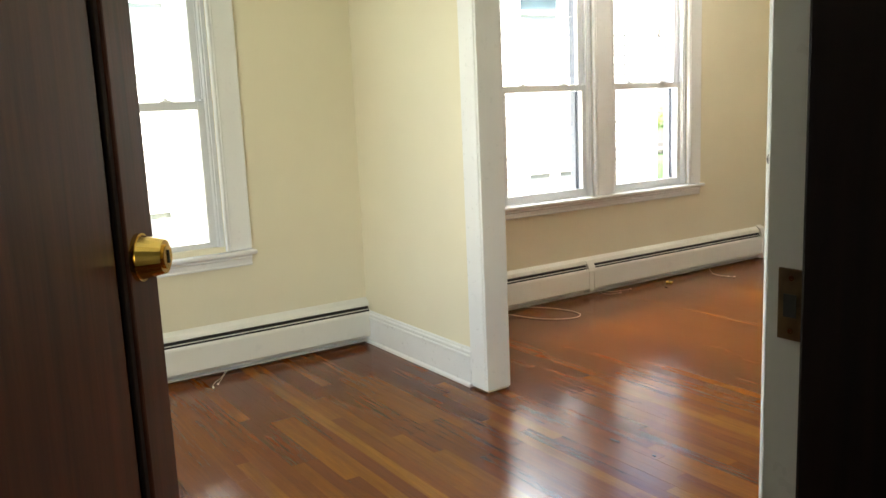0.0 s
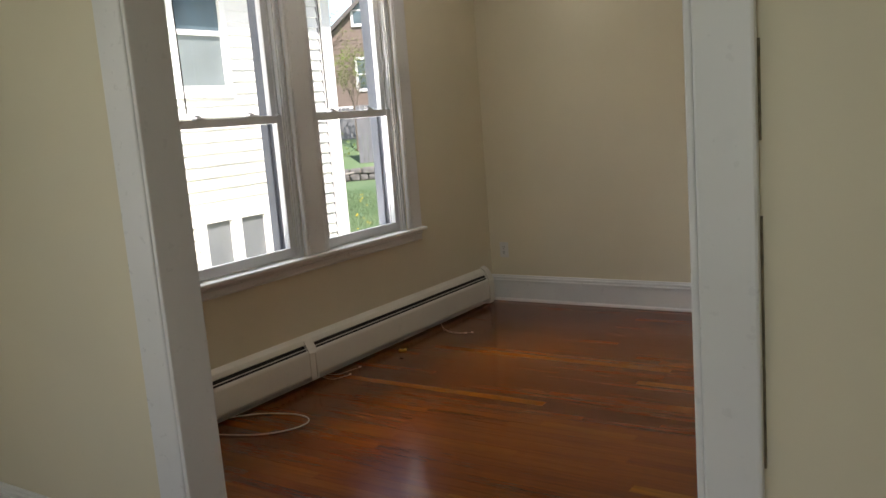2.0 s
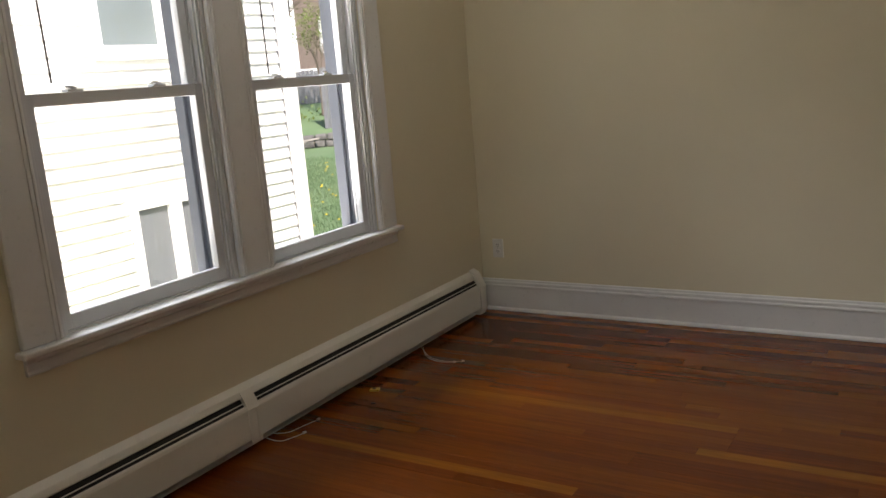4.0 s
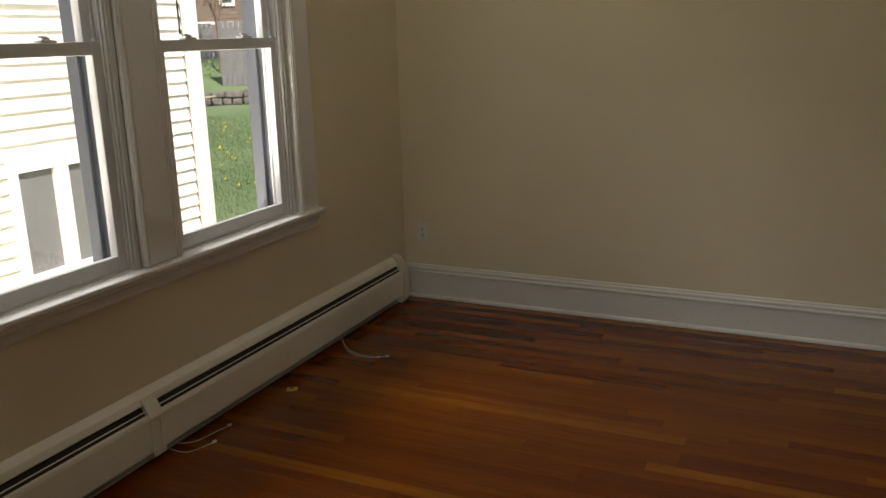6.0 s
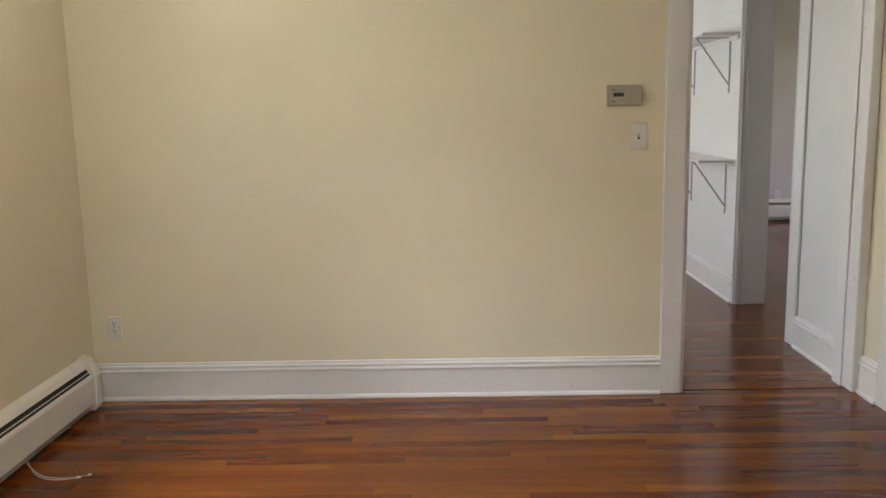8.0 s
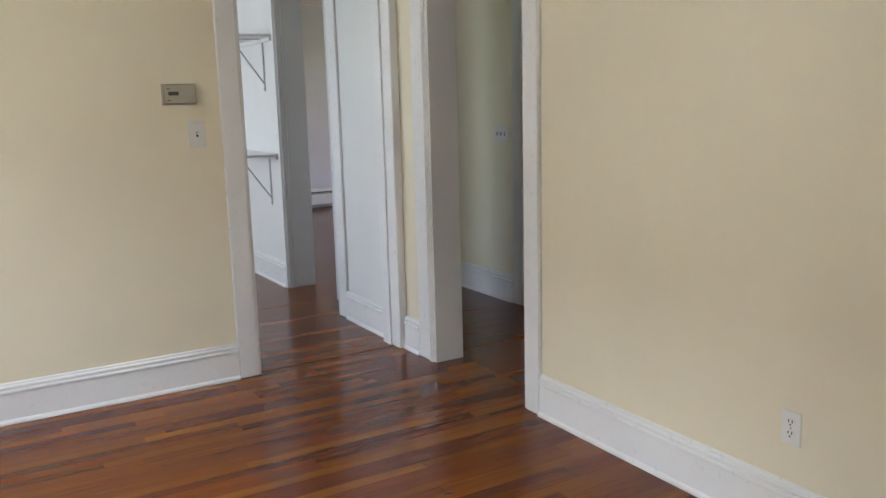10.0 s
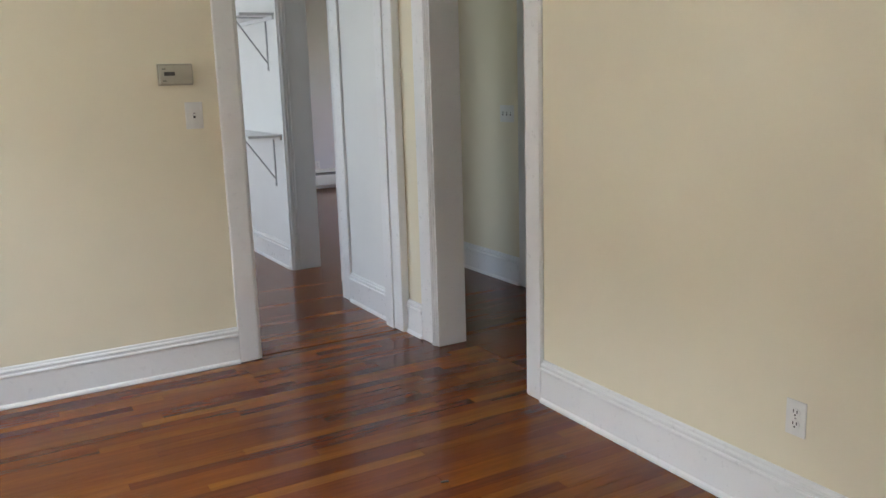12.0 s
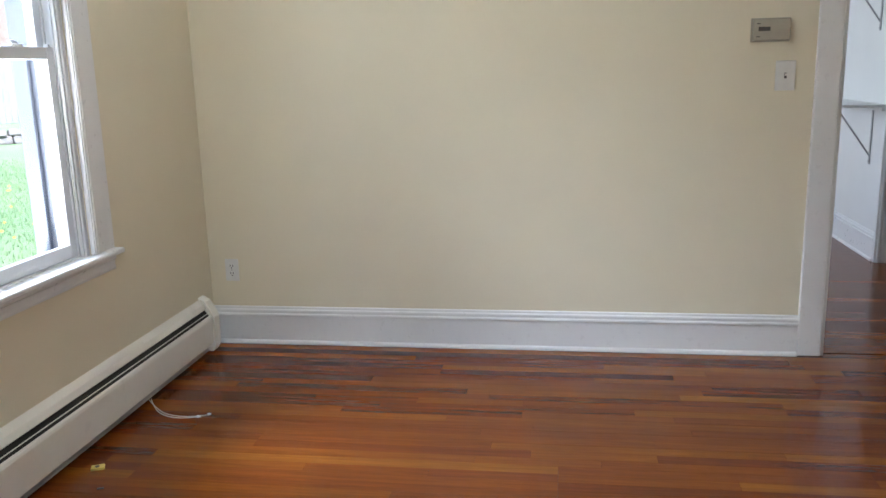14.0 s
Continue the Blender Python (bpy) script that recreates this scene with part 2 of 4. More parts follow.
def cord(name, pts, r, mat, parent=None, label="", category="", res=6):
    cu = bpy.data.curves.new(name, "CURVE")
    cu.dimensions = "3D"
    cu.bevel_depth = r
    cu.bevel_resolution = 2
    cu.resolution_u = res
    sp = cu.splines.new("NURBS")
    sp.points.add(len(pts) - 1)
    base = origin[parent] if parent else Vector((0, 0, 0))
    for p, q in zip(sp.points, pts):
        p.co = (*(Vector(q) - base), 1)
    sp.use_endpoint_u = True
    sp.order_u = 3
    cu.materials.append(mat)
    ob = new(name, cu)
    if parent:
        ob.parent = parent
    origin[ob] = base
    return tagged(ob, label, category)


def wall(name, mat, axis, p0, p1, a0, a1, z1, holes=(), z0=0.0, label=""):
    """A wall p0..p1 thick whose run is a0..a1 along the other axis, with holes (a, b, low, high)."""
    bm = bmesh.new()

    def box(a, b, lo, hi):
        if b - a > 1e-4 and hi - lo > 1e-4:
            if axis == "x":
                add_box(bm, p0, p1, a, b, lo, hi)
            else:
                add_box(bm, a, b, p0, p1, lo, hi)
    at = a0
    for a, b, lo, hi in sorted(holes):
        box(at, a, z0, z1)
        box(a, b, z0, lo)
        box(a, b, hi, z1)
        at = b
    box(at, a1, z0, z1)
    return part(name, bm, mat, None, label, "structure")


BASE_PROFILE = [(0, 0), (0.030, 0), (0.030, 0.008), (0.026, 0.015), (0.019, 0.021), (0.018, 0.145), (0.024, 0.148), (0.026, 0.155),
                (0.024, 0.161), (0.018, 0.163), (0.018, 0.17), (0.022, 0.175), (0.020, 0.181), (0.013, 0.185), (0.011, 0.193), (0.006, 0.197), (0, 0.197)]


def baseboard(side, at, a0, a1):
    """A moulded skirting on a wall face. side: the way that the face looks."""
    bm = bmesh.new()
    place = {"+x": lambda d, s, z: (at + d, a0 + s, z), "-x": lambda d, s, z: (at - d, a0 + s, z),
             "+y": lambda d, s, z: (a0 + s, at + d, z), "-y": lambda d, s, z: (a0 + s, at - d, z)}[side]
    extrude_profile(bm, BASE_PROFILE, place, a1 - a0)
    return part("baseboard", bm, TRIM, None, "tall white moulded baseboard along the wall", "structure")


H = 2.72
X_E, X_E2 = 3.919, 4.073
PY0, PY1 = -3.906, -3.797
EDGE = 2.757
# the opening heights are above what is seen
DOOR_TOP = 2.22

# ---- walls ----
WIN_Z0, WIN_Z1 = 0.705, 2.30
W1Y, W2Y, W3Y = (-1.84, -1.05), (-2.845, -2.03), (-5.54, -4.74)
# The last west opening, and those in unseen walls below, are added for fill lamps.
WEST_HOLES = [(*W1Y, WIN_Z0 - 0.02, WIN_Z1), (*W2Y, WIN_Z0 - 0.02, WIN_Z1), (*W3Y, WIN_Z0 - 0.02, WIN_Z1), (-6.8, -5.9, WIN_Z0, WIN_Z1)]
wall("wall_west", CREAM, "x", -0.20, 0.0, -7.2, 0.14, H, WEST_HOLES, -1.0, "cream painted outer wall with sash windows")
wall("wall_west_back_room", HALL_WHITE, "x", -0.20, 0.0, 0.14, 4.2, H, [(1.2, 3.4, 0.7, 2.3)], -1.0, "white outer wall of the back room")
wall("wall_north", CREAM, "y", 0.0, 0.10, 0.0, 3.016, H, (), 0, "cream wall with thermostat and outlet")
wall("wall_north_back", HALL_WHITE, "y", 0.10, 0.163, 0.0, 3.016, H, (), 0, "white back face of the partition")
wall("wall_north_head", CREAM, "y", 0.0, 0.163, 3.016, X_E, H, (), DOOR_TOP, "wall above the hall doorway")
wall("wall_east", CREAM, "x", X_E, X_E2, -5.481, 0.06, H, [(-1.237, -0.383, 0, DOOR_TOP)], 0, "cream side wall with a cased opening")
wall("wall_east_south", CREAM, "x", X_E, X_E2, -7.2, -5.481, H, [(-6.49, -5.481, 0, 2.1)], 0, "cream wall around the entry door")
wall("wall_hall_east", HALL_WHITE, "x", X_E, X_E2, 0.06, 4.2, H, [(0.898, 1.925, 0, DOOR_TOP)], 0, "white hall wall with a cased opening")
wall("wall_partition", CREAM, "y", PY0, PY1, 0.0, X_E, H, [(1.222, EDGE, 0, DOOR_TOP)], 0, "cream partition with a wide opening")
wall("wall_south", CREAM, "y", -7.34, -7.2, -0.2, 7.0, H, [(1.9, 3.9, 0.66, 2.26)], 0, "cream end wall")
wall("wall_back_room_north", HALL_WHITE, "y", 4.2, 4.34, -0.2, X_E, H, (), 0, "white end wall of the back room")
wall("wall_far_room_west", GREY_ROOM, "x", X_E, X_E2, 4.2, 6.5, H, (), 0, "pale grey side wall of the far room")
wall("wall_far_room", GREY_ROOM, "y", 6.5, 6.64, X_E, 8.0, H, (), 0, "pale grey far wall above a baseboard heater")
wall("wall_far_room_east", GREY_ROOM, "x", 8.0, 8.14, 1.3, 6.64, H, [(2.6, 5.0, 0.6, 2.3)], 0, "pale grey side wall with an added unseen opening")
wall("wall_far_room_south", GREY_ROOM, "y", 1.3, 1.34, X_E2, 8.0, H, (), 0, "pale partition of the far room")
wall("wall_vestibule_east", CREAM, "x", 5.07, 5.20, 0.455, 1.3, H, (), 0, "cream hall wall with a triple switch")
wall("wall_vestibule_east_south", CREAM, "x", 5.07, 5.20, -2.2, -0.40, H, (), 0, "cream hall wall")
wall("wall_vestibule_south", CREAM, "y", -2.32, -2.2, X_E2, 5.20, H, (), 0, "cream hall end wall")
wall("wall_stair_hall_east", CREAM, "x", 7.0, 7.14, -7.34, -2.2, H, [(-5.9, -4.9, 0.9, 2.3)], 0, "dim wall of the entry hall")
wall("wall_stair_hall_north", CREAM, "y", -3.4, -3.28, X_E2, 7.0, H, (), 0, "dim wall of the entry hall")
bm = bmesh.new()
add_box(bm, -0.2, 8.14, -7.34, 6.64, H, H + 0.15)
part("ceiling", bm, CEIL, None, "plain off-white ceiling", "structure")
bm = bmesh.new()
add_box(bm, -0.2, 8.14, -7.34, 6.64, -0.25, -0.014)
part("subfloor", bm, BLACK, None, "dark boards under the strip floor", "structure")

baseboard("-y", 0.0, 0.0, 2.907)
baseboard("-x", X_E, PY1, -1.345)
baseboard("-x", X_E, -0.220, -0.046)
baseboard("-x", X_E, 0.164, 0.775)
baseboard("-x", X_E, 1.951, 4.2)
baseboard("-y", PY0, 0.0, 1.102)
baseboard("-y", PY0, EDGE + 0.108, X_E)
baseboard("+y", PY1, EDGE + 0.106, X_E)
baseboard("+y", PY1, 0.08, 1.095)
baseboard("-x", 5.07, 0.456, 1.3)
baseboard("-y", 6.5, X_E2, 5.5)


def casing(name, label, mat=TRIM, **box):
    return slab(name, mat, None, box["x0"], box["x1"], box["y0"], box["y1"], box["z0"], box["z1"], box.get("bevel", 0.005), label, "structure")


def board_casing(axis, face, out, a0, a1, z0, z1, label="white painted flat door casing"):
    """A casing board on a wall face that looks towards out (+1 or -1), with a rounded edge and a back band."""
    lo, hi = sorted((face, face + out * 0.019))
    if axis == "x":
        return casing("trim", label, x0=lo, x1=hi, y0=a0, y1=a1, z0=z0, z1=z1, bevel=0.006)
    return casing("trim", label, x0=a0, x1=a1, y0=lo, y1=hi, z0=z0, z1=z1, bevel=0.006)


# doorway to the hall
board_casing("y", 0.0, -1, 2.907, 3.016, 0, DOOR_TOP + 0.11)
board_casing("y", 0.0, -1, 3.016, X_E, DOOR_TOP, DOOR_TOP + 0.11)
slab("trim", TRIM, None, 3.016, 3.031, -0.010, 0.17, 0, DOOR_TOP, 0.003, "white door jamb", "structure")
slab("trim", TRIM, None, 3.868, 3.918, -0.045, 0.163, 0, DOOR_TOP, 0.006, "white door jamb", "structure")
slab("trim", TRIM, None, 3.857, 3.868, 0.06, 0.155, 0, DOOR_TOP, 0.003, "white door stop", "structure")
# cased opening in the side wall
for a0, a1 in ((-1.345, -1.237), (-0.383, -0.220)):
    board_casing("x", X_E, -1, a0, a1, 0, DOOR_TOP + 0.11)
    board_casing("x", X_E2, 1, a0, a1, 0, DOOR_TOP + 0.11)
board_casing("x", X_E, -1, -1.237, -0.383, DOOR_TOP, DOOR_TOP + 0.11)
slab("trim", TRIM, None, X_E - 0.012, X_E2 + 0.012, -0.398, -0.383, 0, DOOR_TOP, 0.003, "white door jamb", "structure")
slab("trim", TRIM, None, X_E - 0.012, X_E2 + 0.012, -1.237, -1.222, 0, DOOR_TOP, 0.003, "white door jamb", "structure")
for k in (0.010, 0.027):
    slab("trim", TRIM, None, X_E - 0.025, X_E - 0.0185, -0.383 + k, -0.372 + k, 0, DOOR_TOP, 0.002, "white bead on the casing edge", "structure")
slab("trim", TRIM, None, X_E - 0.024, X_E - 0.0185, -1.343, -1.333, 0, DOOR_TOP, 0.002, "white bead on the casing edge", "structure")
# opening from the hall
board_casing("x", X_E, -1, 0.775, 0.898, 0, DOOR_TOP + 0.11, "white painted casing of the hall opening")
board_casing("x", X_E, -1, 1.926, 1.950, 0, DOOR_TOP + 0.11, "white painted casing of the hall opening")
slab("trim", TRIM, None, X_E - 0.02, X_E2 + 0.068, 1.912, 1.9245, 0, DOOR_TOP, 0.003, "white moulded jamb", "structure")
for x in (3.924, 3.949, 3.974):
    slab("trim", TRIM, None, x - 0.008, x + 0.008, 1.904, 1.912, 0, DOOR_TOP, 0.003, "white moulded jamb bead", "structure")
slab("trim", TRIM, None, X_E - 0.02, X_E2 + 0.012, 0.8985, 0.911, 0, DOOR_TOP, 0.003, "white moulded jamb", "structure")
# wide opening between the rooms
for a0, a1 in ((1.102, 1.222), (EDGE, EDGE + 0.106)):
    board_casing("y", PY0, -1, a0, a1, 0.010, DOOR_TOP + 0.11, "white painted casing of the wide opening")
    board_casing("y", PY1, 1, a0, a1, 0, DOOR_TOP + 0.11, "white painted casing of the wide opening")
board_casing("y", PY0, -1, 1.222, EDGE, DOOR_TOP, DOOR_TOP + 0.11)
board_casing("y", PY1, 1, 1.222, EDGE, DOOR_TOP, DOOR_TOP + 0.11)
slab("trim", TRIM, None, 1.222, 1.237, PY0 - 0.015, PY1 + 0.015, 0.012, DOOR_TOP, 0.004, "white jamb of the wide opening", "structure")
slab("trim", TRIM, None, EDGE - 0.015, EDGE, PY0 - 0.015, PY1 + 0.015, 0.012, DOOR_TOP, 0.004, "white jamb of the wide opening", "structure")
for z0, z1 in ((0.22, 0.66), (0.74, 1.20), (1.33, 1.50), (1.62, 1.90)):
    slab("trim", CRACK_TONE, None, EDGE + 0.106, EDGE + 0.1095, PY0 - 0.005, PY0, z0, z1, 0, "broken dark line along the crack beside the casing", "structure")
# hall wall beyond
slab("door_2", TRIM, None, 5.085, 5.12, -0.395, 0.340, 0.008, 2.05, 0.003, "closed flat white door", "structure")
board_casing("x", 5.07, -1, 0.345, 0.455, 0, DOOR_TOP, "white casing of a closed door")


# unseen slabs added to keep the sun out of the end and hall openings
slab("sun_blocker", OUTTRIM0, None, 0.6, 6.0, -9.4, -7.34, 2.45, 2.6, 0.004, "unseen slab added to keep sun out of the end opening", "structure")
slab("sun_blocker", OUTTRIM0, None, 7.14, 8.6, -7.2, -3.8, 2.45, 2.6, 0.004, "unseen slab added to keep sun out of the entry hall opening", "structure")


# ---- windows ----
def sash_window(name, y0, y1, label, low=WIN_Z0, mid=1.473):
    """A double-hung window in the outer wall: liners with tracks, two sashes with panes, locks."""
    w = put_root(name, (-0.10, (y0 + y1) / 2, low), label, "window", "", "structure")
    z0, z1 = low, WIN_Z1
    bm = bmesh.new()
    for a, b in ((y0, y0 + 0.022), (y1 - 0.022, y1)):
        add_box(bm, -0.155, -0.002, a, b, z0, z1, 0.002)
        s = 1 if a == y0 else -1
        e = b if s == 1 else a
        for x in (-0.012, -0.030, -0.064, -0.106):
            lo, hi = sorted((e, e + s * 0.011))
            add_box(bm, x - 0.0035, x + 0.0035, lo, hi, z0, z1, 0.001)
    add_box(bm, -0.155, -0.002, y0, y1, z1 - 0.02, z1, 0.002)
    add_box(bm, -0.19, -0.03, y0, y1, z0 - 0.02, z0 + 0.004, 0.002)
    part("window_frame", bm, VINYL, w)
    for a, b in ((y0 + 0.0005, y0 + 0.030), (y1 - 0.030, y1 - 0.0005)):
        slab("outer_liner", LINER, w, -0.204, -0.109, a, b, z0 + 0.005, z1 - 0.021, 0.002, "screen channel outside the sash, its shade put into the dark grey")
    a, b = y0 + 0.025, y1 - 0.025
    for nm, x0, x1, lo, hi, top, bot in (("lower_sash", -0.061, -0.033, z0 + 0.006, mid + 0.018, 0.044, 0.052), ("upper_sash", -0.103, -0.067, mid - 0.018, z1 - 0.02, 0.045, 0.036)):
        bm = bmesh.new()
        st = 0.046
        add_box(bm, x0, x1, a, a + st, lo, hi, 0.003)
        add_box(bm, x0, x1, b - st, b, lo, hi, 0.003)
        add_box(bm, x0 + 0.001, x1 - 0.001, a + st - 0.002, b - st + 0.002, lo, lo + bot, 0.003)
        add_box(bm, x0 + 0.001, x1 - 0.001, a + st - 0.002, b - st + 0.002, hi - top, hi, 0.003)
        sash = part(nm, bm, VINYL, w)
        bm = bmesh.new()
        xm = (x0 + x1) / 2
        add_box(bm, xm - 0.002, xm + 0.002, a + st, b - st, lo + bot, hi - top)
        pane = part("pane", bm, GLASS, sash, "clear window glass")
        pane.visible_shadow = False
        if nm == "lower_sash":
            for f in (0.27, 0.73):
                yy = a + (b - a) * f
                bm = bmesh.new()
                add_box(bm, -0.070, -0.035, yy - 0.030, yy + 0.030, hi, hi + 0.008, 0.003)
                add_cyl(bm, (-0.05, yy, hi + 0.006), (-0.05, yy, hi + 0.016), 0.013, 14)
                add_box(bm, -0.056, -0.044, yy - 0.026, yy + 0.004, hi + 0.014, hi + 0.021, 0.003)
                part("sash_lock", bm, VINYL, sash, "small cam lock on the meeting rail")
            for yy in (a + 0.02, b - 0.02):
                bm = bmesh.new()
                add_box(bm, -0.056, -0.038, yy - 0.007, yy + 0.007, hi, hi + 0.010, 0.002)
                part("tilt_latch", bm, VINYL, sash)
    bm = bmesh.new()
    for yy in (y0 + 0.03, y1 - 0.045):
        add_box(bm, -0.150, -0.135, yy, yy + 0.015, z0, mid, 0.002)
    part("screen_rail", bm, LINER, w)
    return w


sash_window("window_1", *W1Y, "white double-hung window, closed, with a raised blind")
sash_window("window_2", *W2Y, "white double-hung window, closed, beside its twin")
sash_window("window_3", *W3Y, "single white double-hung window over the heater", WIN_Z0 - 0.05, 1.445)


def window_trim(name, y0, y1, mullions, label, low=WIN_Z0):
    """Casing boards, a stool with horns and a moulded apron round one or two windows."""
    r = put_root(name, (0, (y0 + y1) / 2, low), label, "window trim", "", "structure")
    cw = 0.145
    slab("side_casing", TRIM, r, 0, 0.020, y0 - cw, y0, low + 0.002, WIN_Z1, 0.005)
    slab("side_casing", TRIM, r, 0, 0.020, y1, y1 + cw, low + 0.002, WIN_Z1, 0.005)
    slab("head_casing", TRIM, r, 0, 0.021, y0 - cw, y1 + cw, WIN_Z1, WIN_Z1 + 0.12, 0.005)
    slab("head_cap", TRIM, r, 0, 0.045, y0 - cw - 0.02, y1 + cw + 0.02, WIN_Z1 + 0.12, WIN_Z1 + 0.145, 0.006)
    edges = [y0, y1] + [q for m_ in mullions for q in m_]
    for e in edges:
        away = -1 if (e == y0 or e in [m_[1] for m_ in mullions]) else 1
        for k in (0.010, 0.026):
            bm = bmesh.new()
            add_box(bm, 0.0195, 0.0245, e + away * k - 0.005, e + away * k + 0.005, low + 0.003, WIN_Z1, 0.002)
            part("casing_bead", bm, TRIM, r)
    for a, b in mullions:
        slab("mullion", TRIM, r, -0.02, 0.020, a, b, low + 0.002, WIN_Z1, 0.005)
    slab("stool", TRIM, r, -0.032, 0.052, y0 - cw - 0.018, y1 + cw + 0.018, low - 0.022, low, 0.006)
    bm = bmesh.new()
    extrude_profile(bm, [(dd, low - 0.66 + zz) for dd, zz in ((0, 0.575), (0.016, 0.575), (0.018, 0.582), (0.015, 0.590), (0.016, 0.612), (0.024, 0.620), (0.022, 0.628), (0.030, 0.637), (0, 0.637))],
                    lambda d, s, z: (d, y0 - cw + 0.005 + s, z), y1 - y0 + 2 * cw - 0.01)
    part("apron", bm, TRIM, r)
    return r


window_trim("window_trim_pair", W2Y[0], W1Y[1], [(W2Y[1], W1Y[0])], "white casing, stool and apron round the paired windows")
window_trim("window_trim_single", *W3Y, [], "white casing, stool and apron round the single window", WIN_Z0 - 0.05)


def blind(y0, y1, low):
    r = put_root("window_blind", (-0.02, (y0 + y1) / 2, low), "beige slatted blind, fully raised, in the window head", "blind", "raised blinds in the paired windows")
    slab("headrail", BLIND, r, -0.030, -0.003, y0 + 0.012, y1 - 0.012, WIN_Z1 - 0.045, WIN_Z1 - 0.021, 0.002)
    bm = bmesh.new()
    n = 17
    for i in range(n):
        z = low + 0.018 + i * (WIN_Z1 - 0.052 - low - 0.018) / n
        t = random.uniform(-0.0015, 0.0015)
        add_box(bm, -0.031 + t, -0.004 + t, y0 + 0.016, y1 - 0.016, z, z + 0.0028)
    part("slats", bm, BLIND, r)
    slab("bottom_rail", BLIND, r, -0.031, -0.005, y0 + 0.015, y1 - 0.015, low, low + 0.016, 0.003)
    return r


b1 = blind(W1Y[0] + 0.022, W1Y[1] - 0.022, 2.160)
b2 = blind(W2Y[0] + 0.022, W2Y[1] - 0.022, 2.150)
for r, yy, end in ((b1, -1.706, 1.51), (b2, -2.722, 1.52)):
    bm = bmesh.new()
    add_cyl(bm, (-0.012, yy, WIN_Z1 - 0.05), (-0.018, yy + 0.012, end), 0.0035, 8)
    part("wand", bm, DARKCORD, r, "thin dark tilt wand")
for r, yy in ((b1, -1.090), (b2, -2.072)):
    cord("lift_cord", [(-0.006, yy, 2.2), (-0.008, yy + 0.004, 1.5), (-0.010, yy - 0.006, 0.9), (-0.012, yy + 0.004, 0.735)], 0.0011, CORD, r)
    cord("lift_cord", [(-0.006, yy - 0.008, 2.2), (-0.008, yy - 0.012, 1.5), (-0.010, yy - 0.002, 0.95), (-0.012, yy - 0.008, 0.76)], 0.0011, CORD, r)


# ---- heaters ----
HZ = 1.15


def heater(name, side, at, a0, a1, joints, end_lo, end_hi, label, ends=(1, 1)):
    """A hot-water baseboard heater on a wall face: back, hood, louvre, front panel, fins, caps."""
    place = {"+x": lambda d, s, z: (at + d, a0 + s, z * HZ), "-y": lambda d, s, z: (a0 + s, at - d, z * HZ)}[side]
    root = put_root(name, place(0, (a1 - a0) / 2, 0), label, "baseboard heater", "baseboard heaters")
    L = a1 - a0

    def run(nm, pts, s0, s1, mat, lab=""):
        b = bmesh.new()
        extrude_profile(b, pts, lambda d, s, z: place(d, s + s0, z), s1 - s0)
        return part(nm, b, mat, root, lab)
    run("back_plate", [(0.001, 0.012), (0.004, 0.012), (0.004, 0.192), (0.001, 0.192)], 0, L, ENAMEL)
    run("hood", [(0.001, 0.234), (0.004, 0.238), (0.030, 0.219), (0.040, 0.200), (0.038, 0.196), (0.029, 0.213), (0.004, 0.230)], 0, L, ENAMEL)
    # Black filler behind the slot; the shade inside the heater is its colour.
    run("cavity_shade", [(0.005, 0.130), (0.056, 0.130), (0.056, 0.160), (0.032, 0.190), (0.005, 0.195)], 0.004, L - 0.004, BLACK)
    run("louvre", [(0.0505, 0.1785), (0.0535, 0.1805), (0.0515, 0.1835), (0.0485, 0.1815)], 0.004, L - 0.004, ENAMEL)
    run("front_panel", [(0.062, 0.042), (0.058, 0.038), (0.050, 0.038), (0.050, 0.041), (0.056, 0.042), (0.064, 0.050), (0.064, 0.154), (0.061, 0.162), (0.056, 0.168),
                        (0.058, 0.171), (0.064, 0.165), (0.067, 0.155), (0.067, 0.047)], 0, L, ENAMEL)
    run("bottom_lip", [(0.004, 0.010), (0.040, 0.010), (0.040, 0.013), (0.004, 0.013)], 0, L, ENAMEL)
    b = bmesh.new()
    n = int(L / 0.05)
    for i in range(n):
        s = 0.02 + i * (L - 0.04) / n
        p, q = place(0.010, s, 0.05), place(0.048, s + 0.001, 0.12)
        add_box(b, min(p[0], q[0]), max(p[0], q[0]), min(p[1], q[1]), max(p[1], q[1]), 0.05, 0.12)
    p, q = place(0.03, 0.01, 0.085), place(0.03, L - 0.01, 0.085)
    add_cyl(b, p, q, 0.011, 10)
    part("heating_element", b, STEEL, root)
    cap = [(0.001, 0.006), (0.060, 0.006), (0.076, 0.030), (0.077, 0.160), (0.066, 0.182), (0.050, 0.208), (0.036, 0.228), (0.001, 0.246)]
    if ends[0]:
        run("end_cap", cap, -0.002, 0.06, ENAMEL)
    if ends[1]:
        run("end_cap", cap, L - 0.06, L + 0.002, ENAMEL)
    for j in joints:
        run("joint_cover", [(0.001, 0.012), (0.050, 0.020), (0.069, 0.026), (0.070, 0.156), (0.061, 0.178), (0.044, 0.203), (0.032, 0.218), (0.001, 0.228)], j - a0 - 0.032, j - a0 + 0.032, ENAMEL)
        run("joint_ridge", [(0.069, 0.03), (0.073, 0.032), (0.073, 0.150), (0.069, 0.152)], j - a0 + 0.012, j - a0 + 0.020, ENAMEL)
    return root


heater("baseboard_heater", "+x", 0.0, -3.76, -0.115, [-2.115], 0, 1, "long cream enamel baseboard heater under the paired windows", (0, 1))
heater("baseboard_heater", "+x", 0.0, -6.6, -3.910, [], 0, 1, "cream enamel baseboard heater under the single window", (1, 0))
